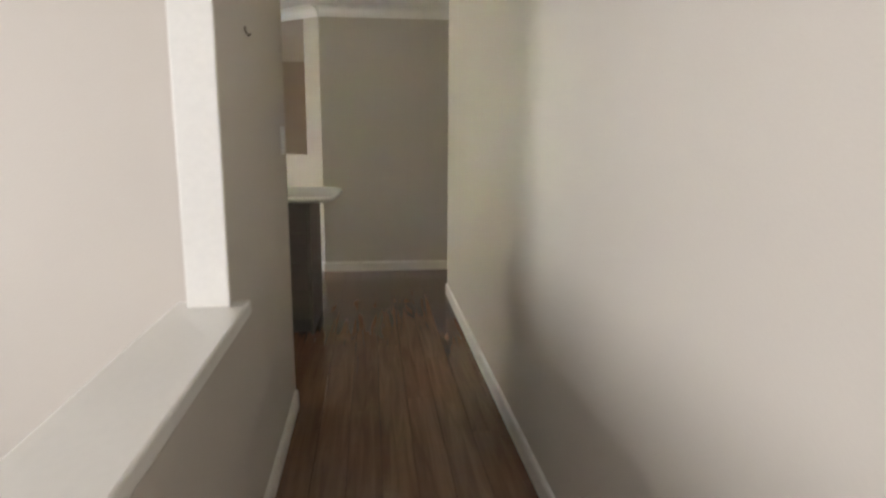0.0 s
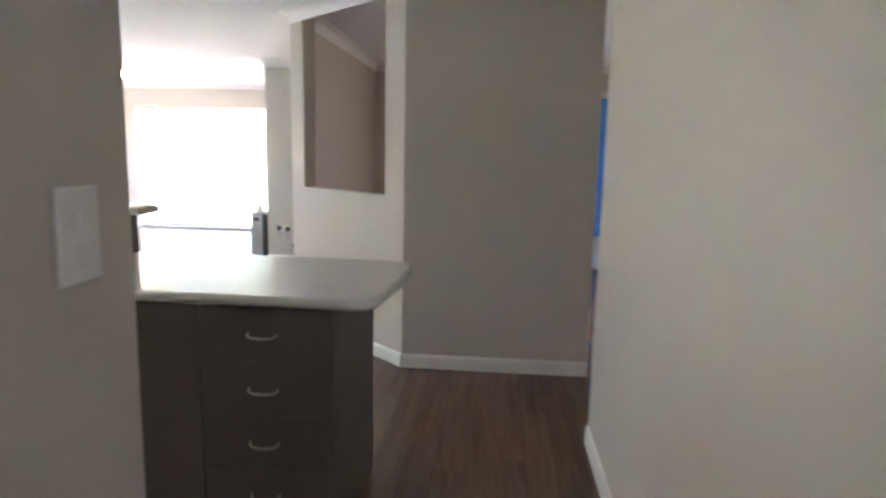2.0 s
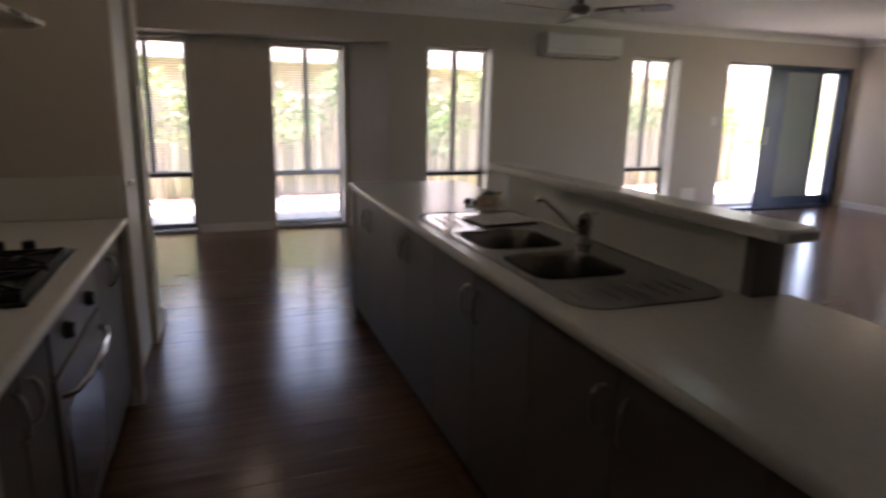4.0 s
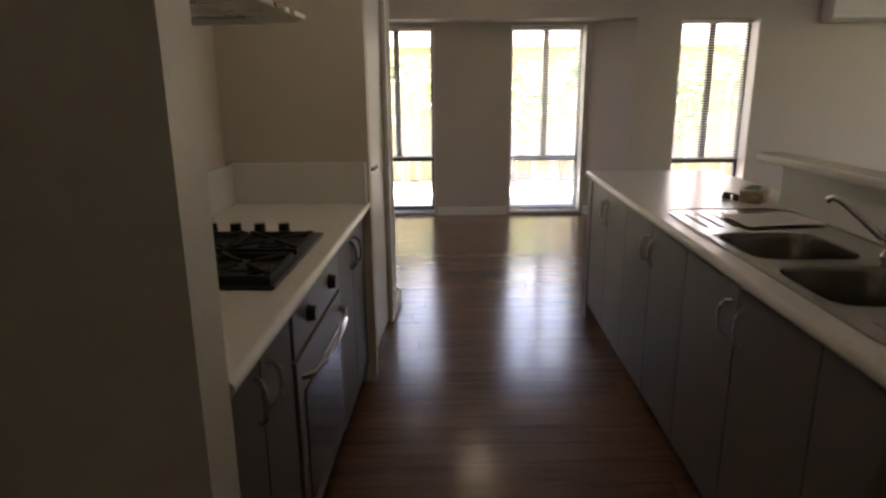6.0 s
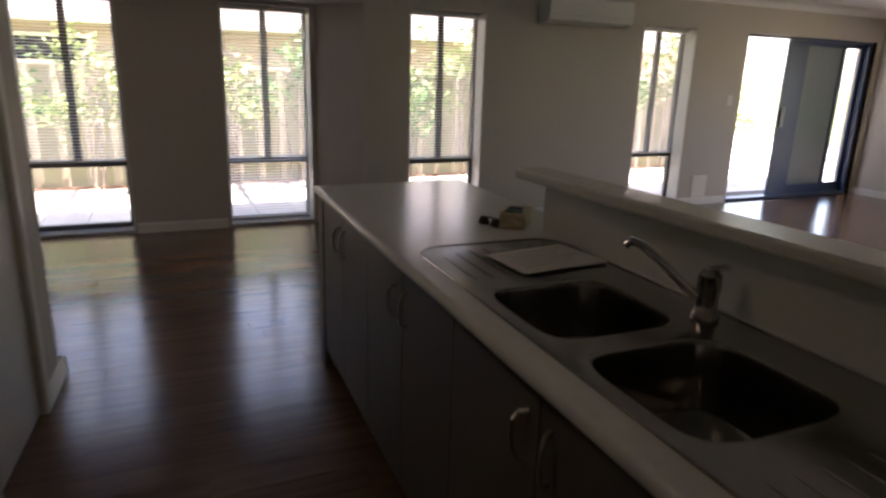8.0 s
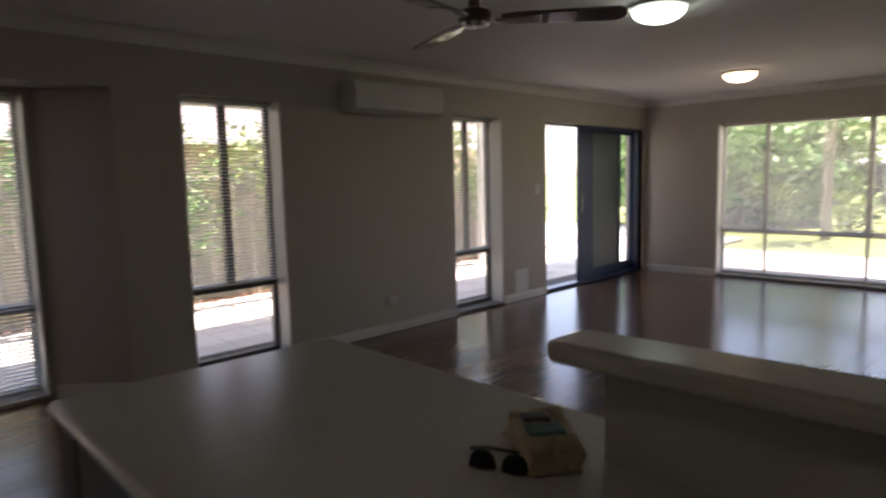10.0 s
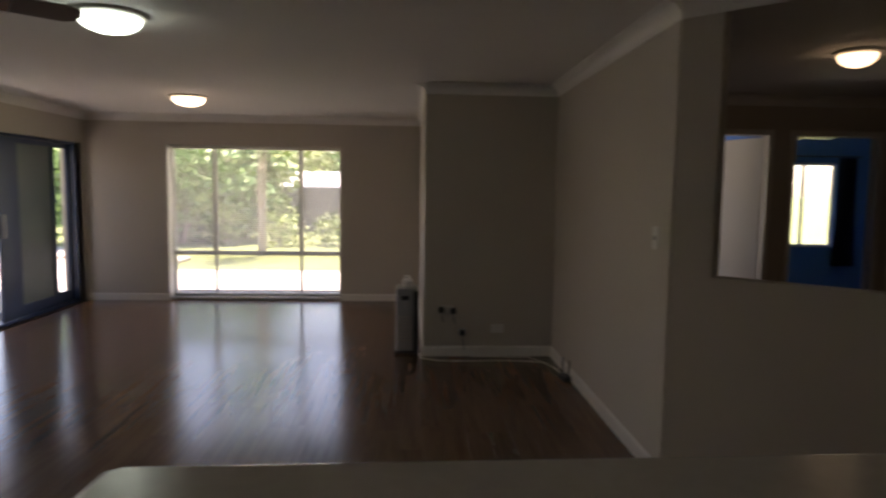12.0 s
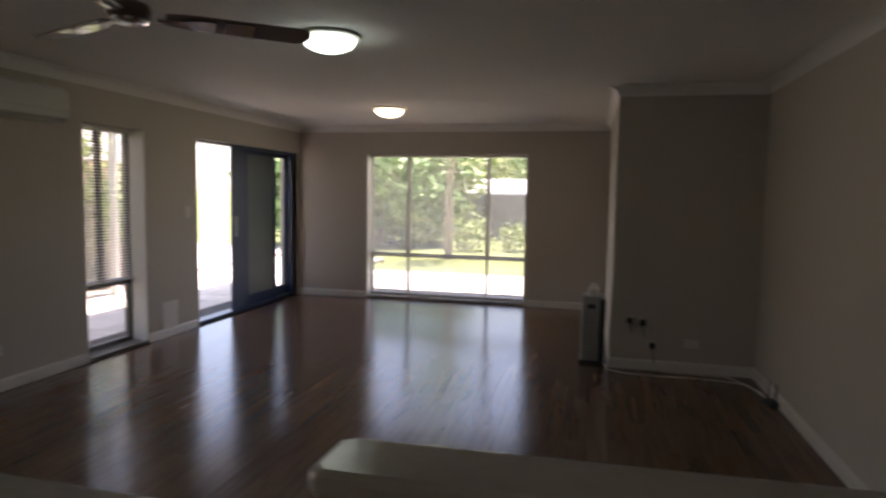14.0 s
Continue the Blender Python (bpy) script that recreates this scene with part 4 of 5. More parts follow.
part("frame", bm, M_TRIM, vent)
for k in range(9):
    bm = B()
    box(bm, -0.10, 0.10, -0.018, -0.011, -0.112 + k * 0.026, -0.1 + k * 0.026, m=None)
    part("louvre", bm, M_TRIM, vent)
hook = thing("picture_hook", "small brass picture hook on the hall wall", "hook", (HALL_L, -3.88, 1.60))
bm = B()
tube(bm, [(0.0, 0, 0.02), (0.005, 0, 0), (0.012, 0, -0.01), (0.018, 0, 0.0)], 0.0025, 8)
part("hook", bm, M_BROWN, hook, smooth=True)

# ---- air conditioner, heater, cables ----
ac = thing("air_conditioner", "white wall-mounted split air conditioner", "air conditioner", (XW, 1.52, 1.955), 90)
bm = B()
prism(bm, [(0.0, 0.0), (0.0, 0.255), (-0.17, 0.255), (-0.205, 0.23), (-0.215, 0.12), (-0.20, 0.03), (-0.13, 0.0)], -0.50, 0.50, 0.0)
bm.transform(Matrix(((0, 0, 1, 0), (1, 0, 0, 0), (0, 1, 0, 0), (0, 0, 0, 1))))
part("body", bm, M_PLASTIC, ac, smooth=True)
bm = B()
box(bm, -0.46, 0.46, -0.206, -0.19, 0.012, 0.024, 0.002)
part("flap", bm, M_GREYPL, ac, "grey outlet flap")
bm = B()
box(bm, -0.495, 0.495, -0.2135, -0.211, 0.075, 0.077)
part("panel_joint", bm, M_GREYPL, ac)

ht = thing("tower_heater", "upright silver-grey heater with dark sides on the floor", "heater", (-2.335, 3.69, 0.0))
bm = B()
box(bm, -0.10, 0.10, -0.10, 0.16, 0.02, 0.60, 0.02)
part("casing", bm, M_GREYPL, ht, smooth=True)
bm = B()
box(bm, 0.055, 0.104, -0.106, 0.166, 0.012, 0.575, 0.012)
part("side_shell", bm, M_DARKPL, ht, "dark side shell", smooth=True)
bm = B()
box(bm, -0.11, 0.11, -0.12, 0.18, 0.0, 0.03, 0.008)
part("foot", bm, M_DARKPL, ht)
for k in range(8):
    bm = B()
    box(bm, -0.075, 0.04, -0.1035, -0.0995, 0.12 + k * 0.03, 0.132 + k * 0.03)
    part("grille_bar", bm, M_HANDLE, ht)
bm = B()
box(bm, -0.05, 0.02, -0.104, -0.099, 0.49, 0.53, 0.001)
part("control_panel", bm, M_DARKPL, ht)
bot = thing("plastic_bottle", "small white plastic bottle standing on the heater", "bottle", (-2.335, 3.68, 0.60))
bm = B()
lathe(bm, [(0, 0.0), (0.045, 0.0), (0.05, 0.01), (0.05, 0.055), (0.035, 0.075), (0.03, 0.08), (0.03, 0.1), (0.0, 0.1)], 24)
part("body", bm, M_PLASTIC, bot, smooth=True)
cab = tagged(new("floor_cable", mesh_of("floor_cable", tube(B(), [(-2.225, 3.542, 0.02), (-2.205, 3.412, 0.008), (-2.055, 3.332, 0.006), (-1.755, 3.322, 0.006), (-1.505, 3.342, 0.006), (-1.305, 3.322, 0.006), (-1.155, 3.282, 0.006), (-1.085, 3.092, 0.006), (-1.075, 2.842, 0.01)], 0.006, 8), M_CABLE, True)),
             "white power cable lying along the skirting", "cable")
cab2 = tagged(new("floor_cable", mesh_of("floor_cable", tube(B(), [(-1.825, 3.462, 0.02), (-1.705, 3.462, 0.006), (-1.555, 3.472, 0.007), (-1.405, 3.422, 0.014), (-1.255, 3.462, 0.006), (-1.125, 3.242, 0.006), (-1.065, 2.852, 0.008)], 0.004, 8), M_CABLE, True)),
              "thin white aerial cable lying along the skirting", "cable")
mod = thing("modem", "small black modem with two aerials on the floor", "modem", (-1.08, 2.79, 0.0), 15)
bm = B()
box(bm, -0.035, 0.035, -0.06, 0.06, 0.0, 0.04, 0.006)
part("case", bm, M_DARKPL, mod)
for sy in (-0.045, 0.045):
    bm = B()
    tube(bm, [(0, sy, 0.035), (0.004, sy * 1.1, 0.17)], [0.007, 0.005], 8)
    part("aerial", bm, M_DARKPL, mod, smooth=True)


# ---- ceiling lights and fan ----
def oyster(x, y, r, glowing, label):
    lt = thing("ceiling_light", label, "ceiling light", (x, y, CEIL), group="dome ceiling lights")
    bm = B()
    lathe(bm, [(0.0, -0.001), (r * 0.97, -0.001), (r, -0.008), (r * 0.985, -0.017), (r * 0.8, -0.03), (0.0, -0.03)], 40)
    part("rim", bm, M_TRIM, lt, "white rim", smooth=True)
    bm = B()
    lathe(bm, [(r * 0.84 * math.cos(k * math.pi / 16), -0.029 - 0.075 * math.sin(k * math.pi / 16)) for k in range(9)], 40)
    part("glass_dome", bm, glowing, lt, "glowing frosted glass dome", smooth=True)


oyster(-3.92, 1.52, 0.185, M_GLOW_COOL, "frosted glass dome light with cool white light")
oyster(-4.56, 4.60, 0.185, M_GLOW_WARM, "frosted glass dome light with warm light")
oyster(0.50, 1.92, 0.135, M_GLOW_DIM, "frosted glass dome light in the lobby")
oyster(-2.0, -2.7, 0.185, M_GLOW_SOFT, "frosted glass dome light over the kitchen aisle")
oyster(-5.55, -2.36, 0.185, M_GLOW_FAINT, "frosted glass dome light over the dining end")

fan = thing("ceiling_fan", "brown three-blade ceiling fan on a short rod, at rest", "ceiling fan", (-4.05, 0.01, CEIL - 0.02))
bm = B()
lathe(bm, [(0.0, 0.019), (0.07, 0.019), (0.07, -0.02), (0.03, -0.05), (0.0, -0.05)], 32)
part("canopy", bm, M_BLADE, fan, smooth=True)
bm = B()
cyl(bm, 0, 0, -0.22, -0.05, 0.028)
part("rod", bm, M_BLADE, fan, smooth=True)
bm = B()
lathe(bm, [(0.0, -0.22), (0.04, -0.222), (0.07, -0.235), (0.078, -0.25), (0.078, -0.275), (0.066, -0.288), (0.0, -0.288)], 36)
part("motor", bm, M_BLADE, fan, "dark brown motor housing", smooth=True)
bm = B()
lathe(bm, [(0.0, -0.2885), (0.066, -0.2885), (0.062, -0.297), (0.04, -0.304), (0.0, -0.306)], 36)
part("cap", bm, M_CHROME, fan, "bright metal bottom cap", smooth=True)
for ang in (40, 158, 279):
    rot = Matrix.Rotation(radians(ang), 4, "Z") @ Matrix.Rotation(radians(-10), 4, "X")
    bm = B()
    prism(bm, [(0.12, -0.045), (0.20, -0.06), (0.63, -0.07), (0.665, -0.045), (0.675, 0.0), (0.665, 0.045), (0.63, 0.07), (0.20, 0.06), (0.12, 0.045)], -0.274, -0.268)
    bm.transform(Matrix.Translation((0, 0, -0.271)) @ rot @ Matrix.Translation((0, 0, 0.271)))
    bl = part("blade", bm, M_BLADE, fan, "brown blade")
    bm = B()
    prism(bm, [(0.09, -0.018), (0.18, -0.02), (0.24, -0.045), (0.30, -0.045), (0.30, 0.045), (0.24, 0.045), (0.18, 0.02), (0.09, 0.018)], -0.281, -0.2745, 0.0015)
    bm.transform(Matrix.Translation((0, 0, -0.271)) @ rot @ Matrix.Translation((0, 0, 0.271)))
    part("bracket", bm, M_CHROME, bl, "bright metal bracket")
    # chrome strip added where the blade reflects the windows
    bm = B()
    prism(bm, [(0.33, -0.056), (0.45, -0.058), (0.45, 0.058), (0.33, 0.056)], -0.2785, -0.2745, 0.001)
    bm.transform(Matrix.Translation((0, 0, -0.271)) @ rot @ Matrix.Translation((0, 0, 0.271)))
    part("inlay", bm, M_CHROME, bl, "chrome strip across the blade, put there for its bright reflection")

# ---- bedroom seen through the lobby ----
bw = thing("window_6", "bedroom window with a white frame", "window", (2.95, 6.95, 0), kind="structure")
bm = B()
for q in ((0, 0.04, 0.72, 1.95), (0.91, 0.95, 0.72, 1.95), (0.04, 0.91, 0.72, 0.76), (0.04, 0.91, 1.91, 1.95), (0.455, 0.495, 0.76, 1.91)):
    box(bm, q[0], q[1], 0.03, 0.07, q[2], q[3], 0.003)
part("window_frame", bm, M_TRIM, bw)
for q in ((0.04, 0.455), (0.495, 0.91)):
    bm = B()
    box(bm, *q, 0.045, 0.05, 0.76, 1.91)
    part("pane", bm, M_GLASS, bw).visible_shadow = False
cur = thing("curtain", "dark navy curtain drawn to the side of the window", "curtain", (3.87, 6.87, 0))
bm = B()
cols = []
for k in range(25):
    x, y = k * 0.012, 0.025 * math.sin(k * 1.1)
    cols.append([bm.verts.new((x * (1 + 0.3 * (z < 1.2)) - 0.03 * (z < 1.2), y, z)) for z in (0.45, 1.2, 1.6, 2.02)])
for s, t in zip(cols, cols[1:]):
    for j in range(3):
        bm.faces.new((s[j], t[j], t[j + 1], s[j + 1]))
bmesh.ops.solidify(bm, geom=bm.faces[:], thickness=0.003)
part("cloth", bm, M_CURTAIN, cur, smooth=True)
bm = B()
tube(bm, [(-1.05, 0.03, 2.04), (0.35, 0.03, 2.04)], 0.01, 10)
part("rod", bm, M_DARKPL, cur, smooth=True)

bfan = thing("ceiling_fan", "white four-blade ceiling fan in the bedroom, at rest", "ceiling fan", (2.4, 5.6, CEIL))
bm = B()
cyl(bm, 0, 0, -0.16, -0.001, 0.016)
part("rod", bm, M_PLASTIC, bfan, smooth=True)
bm = B()
lathe(bm, [(0.0, -0.15), (0.06, -0.152), (0.10, -0.17), (0.10, -0.21), (0.06, -0.235), (0.0, -0.238)], 28)
part("motor", bm, M_PLASTIC, bfan, smooth=True)
for ang in (12, 102, 192, 282):
    bm = B()
    prism(bm, [(0.09, -0.03), (0.18, -0.055), (0.58, -0.065), (0.60, -0.03), (0.60, 0.03), (0.58, 0.065), (0.18, 0.055), (0.09, 0.03)], -0.004, 0.004)
    bm.transform(Matrix.Translation((0, 0, -0.195)) @ Matrix.Rotation(radians(ang), 4, "Z") @ Matrix.Rotation(radians(-11), 4, "X"))
    part("blade", bm, M_PLASTIC, bfan)

# ---- outside ----
GZ = -0.12
bm = B()
box(bm, -700, 700, -700, 700, GZ - 0.5, GZ)
structure("ground", bm, M_LAWN, "mown green lawn", "lawn")
bm = B()
box(bm, -9.9, -9.35, -6, 15, GZ + 0.001, GZ + 0.05, 0.0)
structure("ground_bed", bm, M_SOIL, "red-brown mulched garden bed along the fence", "garden bed")
bm = B()
box(bm, XA - 0.27, -9.34, -6, 12.0, GZ + 0.001, GZ + 0.04)
box(bm, XA - 0.26, 1.0, YN + 0.27, 10.0, GZ + 0.001, GZ + 0.04)
pav = structure("pavement", bm, M_SOIL, "pale concrete paving beside the house", "paving")

# pale sheet added so that the open doorway looks out on white
bm = B()
box(bm, -18, -9.36, 7.9, 14.5, GZ + 0.001, GZ + 0.03, 0.01)
structure("pavement", bm, M_PAVE_FAR, "pale concrete yard past the fence, added to whiten the doorway's view", "paving")

fence = thing("fence", "cream ribbed steel boundary fence", "fence", (-9.92, 0, GZ))
bm = B()
prof = []
for k in range(8):
    x = k * 0.295
    prof += [(x, 0.0), (x + 0.20, 0.0), (x + 0.22, 0.035), (x + 0.275, 0.035)]
prof = [p for p in prof if p[0] < 2.34] + [(2.34, 0.0)]
vs = [[bm.verts.new((y, x, z)) for x, y in prof] for z in (0.03, 1.56)]
for k in range(len(prof) - 1):
    bm.faces.new((vs[0][k], vs[0][k + 1], vs[1][k + 1], vs[1][k]))
bmesh.ops.solidify(bm, geom=bm.faces[:], thickness=0.004)
me_p = mesh_of("panel", bm, M_FENCE)
bm = B()
box(bm, -0.03, 0.03, -0.03, 0.03, 0, 1.62, 0.004)
me_post = mesh_of("post", bm, M_FENCE)
bm = B()
box(bm, -0.025, 0.03, 0.03, 2.37, 1.54, 1.60, 0.004)
me_rail = mesh_of("rail", bm, M_FENCE)
for k in range(7):
    y = -9 + k * 2.4
    for n, me, dy in (("panel", me_p, 0.03), ("post", me_post, 0.0), ("rail", me_rail, 0.0)):
        ob = new(n, me)
        ob.parent = fence
        ob.location = (0, y + dy, 0)


def leaves(bm, centre, spread, count, size, rng):
    """A loose clump of small two-sided leaf faces."""
    for _ in range(count):
        d = Vector((rng.gauss(0, 1), rng.gauss(0, 1), rng.gauss(0, 1)))
        p = Vector(centre) + Vector((d.x * spread[0], d.y * spread[1], d.z * spread[2])) * 0.5
        u = Vector((rng.uniform(-1, 1), rng.uniform(-1, 1), rng.uniform(-0.8, 0.4))).normalized()
        v = u.cross(Vector((rng.uniform(-1, 1), rng.uniform(-1, 1), rng.uniform(-1, 1)))).normalized()
        s = size * rng.uniform(0.6, 1.3)
        bm.faces.new([bm.verts.new(q) for q in (p - u * s, p + v * s * 0.45, p + u * s, p - v * s * 0.45)])


def plant(name, label, category, x, y, height, radius, trunk_r, stems, clumps, per, leaf_size, leaf_mat, seed, bare=0.35, group=""):
    rng = random.Random(seed)
    t = thing(name, label, category, (x, y, GZ), group=group)
    bmt, bml = B(), B()
    tips = []
    for k in range(stems):
        a1 = rng.uniform(0, math.tau)
        lean = radius * rng.uniform(0.15, 0.5)
        top = Vector((math.cos(a1) * lean, math.sin(a1) * lean, height * rng.uniform(0.6, 0.85)))
        base = Vector((math.cos(a1) * 0.04 * stems, math.sin(a1) * 0.04 * stems, -0.02))
        mid = base.lerp(top, 0.5) + Vector((rng.uniform(-1, 1), rng.uniform(-1, 1), 0)) * 0.06 * radius
        tube(bmt, [base, base.lerp(mid, 0.5), mid, mid.lerp(top, 0.6), top], [trunk_r, trunk_r * 0.85, trunk_r * 0.65, trunk_r * 0.45, trunk_r * 0.25], 8)
        for j in range(4):
            f = rng.uniform(bare, 0.95)
            p = base.lerp(mid, f * 2) if f < 0.5 else mid.lerp(top, f * 2 - 1)
            a2 = rng.uniform(0, math.tau)
            q = p + Vector((math.cos(a2) * radius * 0.6, math.sin(a2) * radius * 0.6, height * rng.uniform(0.05, 0.22)))
            tube(bmt, [p, p.lerp(q, 0.5) + Vector((0, 0, 0.03 * height)), q], [trunk_r * 0.4, trunk_r * 0.28, trunk_r * 0.12], 6)
            tips.append(q)
        tips.append(top)
    part("trunk", bmt, M_BARK, t, smooth=True)
    for k in range(clumps):
        c = rng.choice(tips) + Vector((rng.gauss(0, 0.3), rng.gauss(0, 0.3), rng.gauss(0, 0.2))) * radius * 0.8
        leaves(bml, c, (radius * 0.45, radius * 0.45, radius * 0.35), per, leaf_size, rng)
    me = bpy.data.meshes.new("crown")
    bml.to_mesh(me)
    bml.free()
    me.materials.append(leaf_mat)
    cr = new("crown", me)
    cr.parent = t
    return t


for k, y in enumerate((-4.3, -3.3, -2.4, -1.5, -0.7, 0.3, 1.0, 1.9, 3.0, 3.8, 4.9, 5.6, 6.3, 7.0)):
    plant("shrub", "leafy yellow-green shrub against the fence", "shrub", -9.62, y, 1.9 + 0.35 * (k % 3), 0.55, 0.022, 3, 26, 26, 0.05, M_LEAF2 if k % 2 else M_LEAF, 20 + k, 0.45, "shrubs along the fence")
TREES = [(-9.9, 17.5, 3.04, 1.6), (-8.9, 16.2, 2.81, 1.5), (-8.0, 17.2, 2.96, 1.5), (-7.5, 18.4, 2.89, 1.4), (-10.6, 15.6, 3.28, 1.6), (-3.8, 26.5, 3.74, 2.2), (-7.3, 27.0, 3.9, 2.6), (-11.0, 24.0, 3.74, 2.6)]
for k, (x, y, h, r) in enumerate(TREES):
    plant("tree", "green garden tree with a spreading leafy crown", "tree", x, y, h, r, 0.10, 3, 90, 48, 0.15, M_LEAF if k % 3 else M_LEAF2, 60 + k, 0.14, "garden trees")
for k, (x, y) in enumerate(((-10.6, 14.6), (-9.9, 15.8), (-7.4, 16.0), (-6.0, 15.6), (-4.6, 16.0), (-3.2, 15.8))):
    plant("shrub", "low rounded yellow-green garden shrub", "shrub", x, y, 1.2 if x < -7 else 0.8, 0.75 if x < -7 else 0.6, 0.03, 3, 22, 30, 0.07, M_LEAF2, 90 + k, 0.1, "garden shrubs")
tr = plant("tree", "slim pale-trunked tree with a sparse crown", "tree", -5.85, 13.2, 4.6, 1.1, 0.07, 2, 20, 26, 0.09, M_LEAF, 140, 0.5, "garden trees")

shed = thing("garden_shed", "dark grey steel shed with a pale roof behind the lawn", "shed", (-5.2, 21.0, GZ))
bm = B()
box(bm, -2.3, 2.3, 0, 3.0, 0, 1.62)
part("wall", bm, M_SHED, shed)
bm = B()
prism(bm, [(-0.2, 1.62), (1.5, 2.15), (3.2, 1.62), (3.2, 1.68), (1.5, 2.23), (-0.2, 1.68)], -2.5, 2.5)
bm.transform(Matrix(((0, 0, 1, 0), (1, 0, 0, 0), (0, 1, 0, 0), (0, 0, 0, 1))))
part("roof", bm, M_LIGHTROOF, shed)
bm = B()
box(bm, -0.5, 0.5, -0.03, 0.0, 0.0, 1.58, 0.01)
part("door", bm, M_GREYPL, shed)
bf = thing("fence", "dark slate-grey back garden fence behind the trees", "fence", (0, 20.2, GZ))
for k in range(6):
    bm = B()
    box(bm, -12.6 + k * 2.0, -10.62 + k * 2.0, 0, 0.05, 0, 1.6, 0.005)
    part("panel", bm, M_BACKFENCE, bf)

house = thing("neighbour_house", "pinkish neighbouring house with a grey tiled roof and white gutter", "house", (-14.5, 0, GZ))
bm = B()
box(bm, -6, 0, -9, 12, 0, 2.4)
part("wall", bm, M_NWALL, house)
bm = B()
prism(bm, [(0.6, 2.4), (-3.0, 4.3), (-6.6, 2.4), (-6.6, 2.32), (0.6, 2.32)], -9.6, 12.6)
bm.transform(Matrix(((1, 0, 0, 0), (0, 0, 1, 0), (0, 1, 0, 0), (0, 0, 0, 1))))
part("roof", bm, M_ROOF, house)
bm = B()
box(bm, 0.6, 0.72, -9.6, 12.6, 2.26, 2.4, 0.01)
part("gutter", bm, M_GUTTER, house)
for y in (-5, 0.2, 4.5):
    bm = B()
    box(bm, 0.0, 0.04, y, y + 1.5, 0.9, 2.1, 0.01)
    w1 = part("window", bm, M_GUTTER, house)
    bm = B()
    box(bm, 0.035, 0.045, y + 0.08, y + 1.42, 0.98, 2.02)
    part("pane", bm, M_OVENGLASS, w1)

pg = thing("pergola", "dark timber patio pergola along the house", "pergola", (0, 0, GZ))
for y in (-4.5, -0.35, 2.3, 5.6):
    bm = B()
    box(bm, -9.0, -8.91, y - 0.045, y + 0.045, 0.0, 2.36, 0.005)
    part("post", bm, M_GUTTER, pg)
bm = B()
box(bm, -9.03, -8.88, -4.8, 7.7, 2.36, 2.5, 0.005)
part("beam", bm, M_GUTTER, pg)
for k in range(14):
    bm = B()
    y = -4.7 + k * 0.94
    box(bm, -9.3, XA - 0.28, y, y + 0.05, 2.5, 2.62, 0.003)
    part("rafter", bm, M_TIMBER, pg)

rf = thing("house_roof", "tiled roof over the rooms", "roof", (0, 0, CEIL + 0.125))
bm = B()
prism(bm, [(-8.0, 0.0), (-1.6, 2.2), (5.4, 0.0)], -10.2, 8.0)
bm.transform(Matrix(((1, 0, 0, 0), (0, 0, 1, 0), (0, 1, 0, 0), (0, 0, 0, 1))))
part("roof", bm, M_ROOF, rf)
sh = thing("wall_outer", "outer brick walls closing the east and south sides", "wall", (0, 0, 0), kind="structure")
for q in ((4.72, 4.9, -1.3, 7.3), (2.4, 4.72, -1.3, -1.12), (1.2, 2.4, -9.7, -1.12), (-3.8, -3.52, -9.7, DINING_S - 0.22), (-7.4, -3.8, DINING_S - 0.5, DINING_S - 0.22), (-3.52, 0.05, -9.7, -9.52), (1.0, 1.2, -9.7, -9.52)):
    bm = B()
    box(bm, *q, GZ, CEIL)
    part("brick_leaf", bm, M_BRICK, sh)

# ---- paving slabs ----
rng = random.Random(5)
bm = B()
box(bm, -0.195, 0.195, -0.195, 0.195, 0.0, 0.035)
me = mesh_of("slab", bm, M_PAVE)
far = B()
for i in range(6):
    for j in range(45):
        x, y = -7.29 - i * 0.4, -5.8 + j * 0.4
        if y < 5.4:
            ob = new("slab", me)
            ob.parent = pav
            ob.location = (x, y, GZ + 0.041 + rng.uniform(0, 0.003))
        else:
            box(far, x - 0.195, x + 0.195, y - 0.195, y + 0.195, GZ + 0.041, GZ + 0.077)
for i in range(18):
    for j in range(8):
        x, y = -7.0 + i * 0.4, 6.78 + j * 0.4
        box(far, x - 0.195, x + 0.195, y - 0.195, y + 0.195, GZ + 0.041, GZ + 0.077 + rng.uniform(0, 0.003))
tagged(part("slabs", far, M_PAVE_FAR, pav), kind="stuff")

# ---- floor boards ----
PW, PL = 0.135, 1.8
BMESH = {}


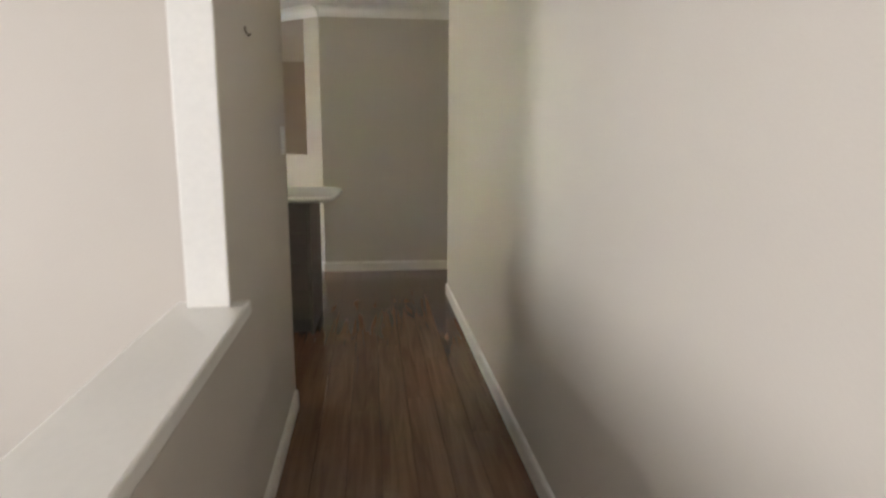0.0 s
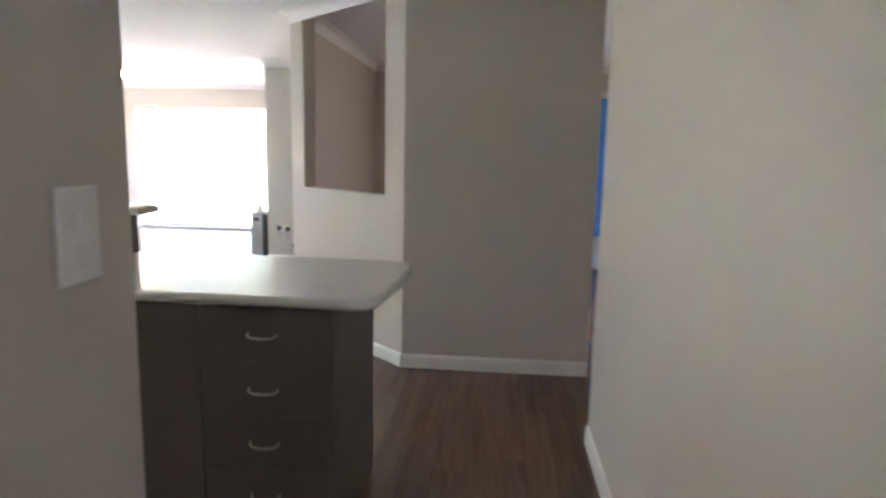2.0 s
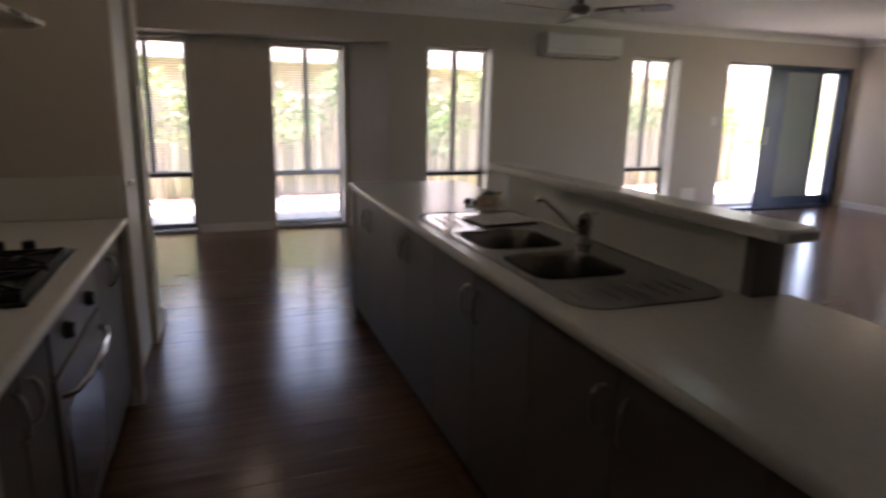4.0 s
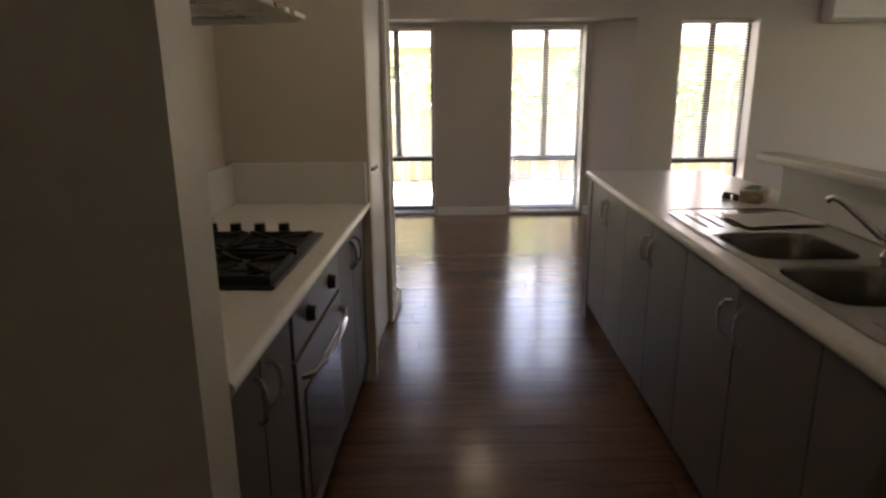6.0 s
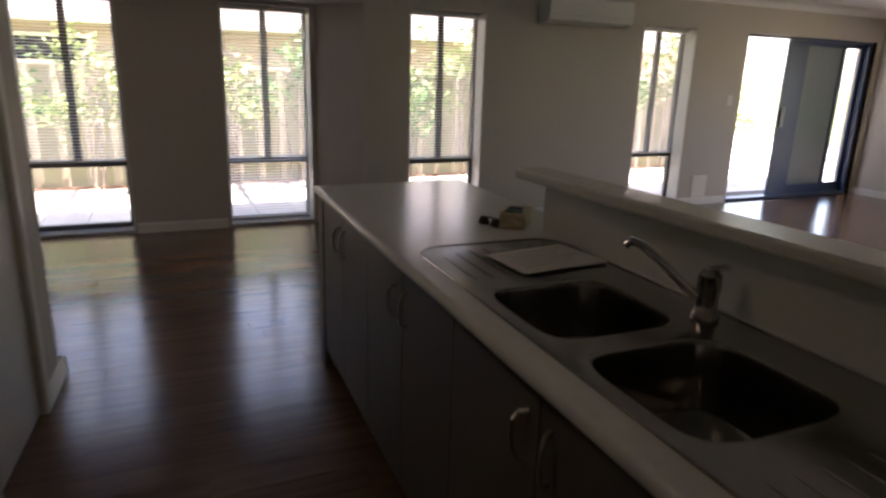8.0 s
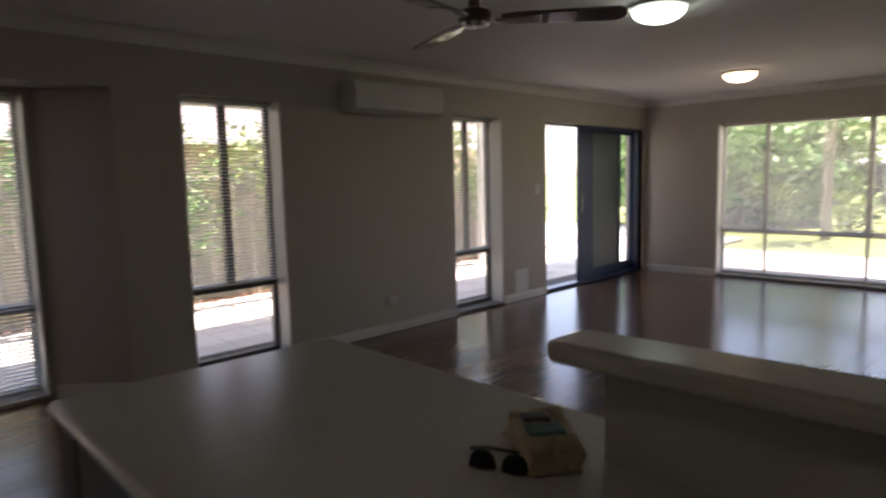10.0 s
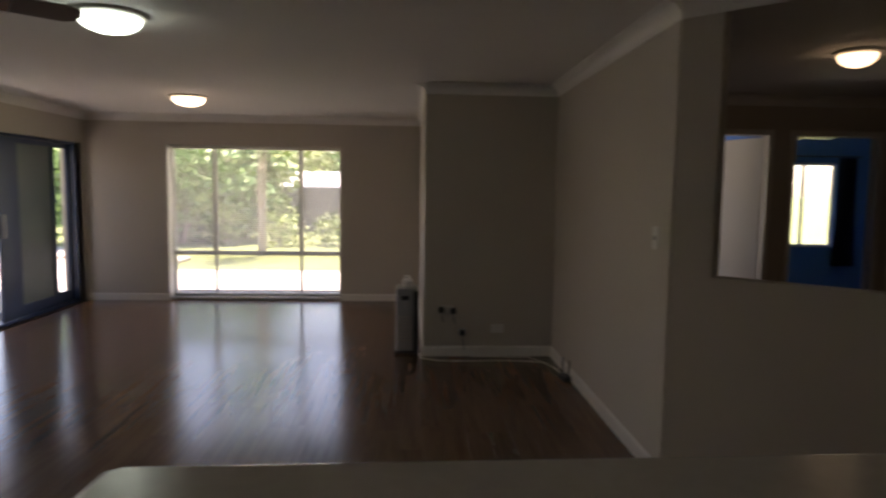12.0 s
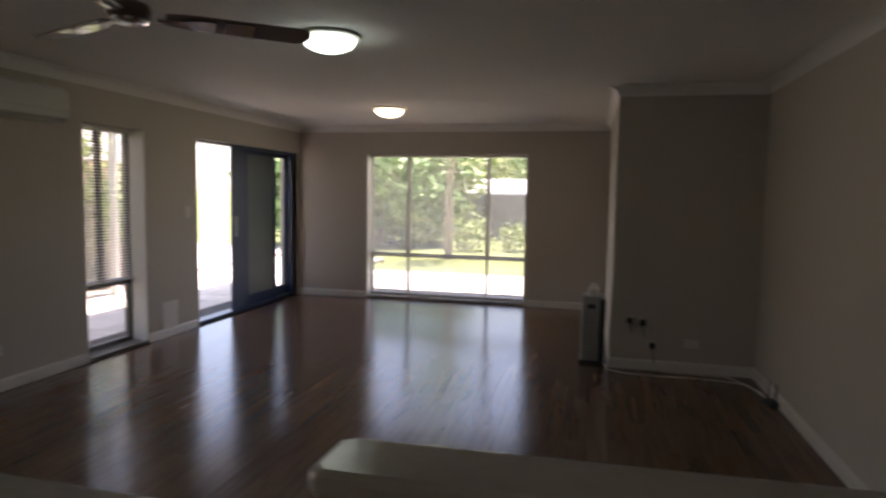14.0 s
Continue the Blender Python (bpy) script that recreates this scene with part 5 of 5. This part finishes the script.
def board_mesh(length):
    key = round(length, 2)
    if key not in BMESH:
        bm = B()
        w, h = PW / 2 - 0.0004, key / 2 - 0.0004
        lo = [bm.verts.new(p) for p in ((-w, -h, -0.012), (w, -h, -0.012), (w, h, -0.012), (-w, h, -0.012))]
        mi = [bm.verts.new(p) for p in ((-w, -h, -0.0007), (w, -h, -0.0007), (w, h, -0.0007), (-w, h, -0.0007))]
        c = 0.0007
        hi = [bm.verts.new(p) for p in ((-w + c, -h + c, 0), (w - c, -h + c, 0), (w - c, h - c, 0), (-w + c, h - c, 0))]
        for s, t in ((lo, mi), (mi, hi)):
            for k in range(4):
                bm.faces.new((s[k], s[(k + 1) % 4], t[(k + 1) % 4], t[k]))
        bm.faces.new(hi)
        BMESH[key] = mesh_of("board", bm, M_BOARD)
    return BMESH[key]


floor = bpy.data.objects["floor"]
REG = [(XW, RX + 0.1, DINING_S, YN), (RX + 0.1, EX + 0.1, KITCHEN_S, RY), (EX + 0.1, 0.02, KITCHEN_S, LOBBY_N), (0.02, 1.05, -9.4, LOBBY_N), (1.05, LOBBY_E, -1.04, LOBBY_N)]
rng = random.Random(11)
verts, faces = [], []
i = 0
x = XA
while x < LOBBY_E:
    xc = x + PW / 2
    spans = [(y0, y1) for a0, a1, y0, y1 in REG if a0 - PW / 2 < xc < a1 + PW / 2]
    if xc < XW:
        spans = [ALC]
    if spans:
        lo, hi = min(s[0] for s in spans), max(s[1] for s in spans)
        y = lo - rng.uniform(0.1, PL)
        while y < hi:
            a0, a1 = max(y, lo), min(y + PL, hi)
            if a1 - a0 > 0.05:
                near = (-0.05 < xc < 1.1 and a0 < 0.4 and a1 > -6.9) or (-3.3 < xc < 0 and a0 < -1.4 and a1 > -3.0) or (-5.6 < xc < -2.6 and a1 > 0.2 and a0 < 3.4)
                if near:
                    ob = new("board", board_mesh(a1 - a0))
                    ob.parent = floor
                    ob.location = (xc, (a0 + a1) / 2, 0)
                else:
                    w, c, n = PW / 2 - 0.0004, 0.0007, len(verts)
                    for d, z in ((0, -0.012), (0, -0.0007), (c, 0.0)):
                        verts += [(xc - w + d, a0 + 0.0004 + d, z), (xc + w - d, a0 + 0.0004 + d, z), (xc + w - d, a1 - 0.0004 - d, z), (xc - w + d, a1 - 0.0004 - d, z)]
                    for s in (0, 4):
                        for k in range(4):
                            faces.append((n + s + k, n + s + (k + 1) % 4, n + s + 4 + (k + 1) % 4, n + s + 4 + k))
                    faces.append((n + 8, n + 9, n + 10, n + 11))
            y += PL
    x += PW
me = bpy.data.meshes.new("boards")
me.from_pydata(verts, [], faces)
me.materials.append(M_BOARD_FAR)
rest = new("boards", me)
rest.parent = floor
tagged(rest, "dark polished timber boards", kind="stuff")
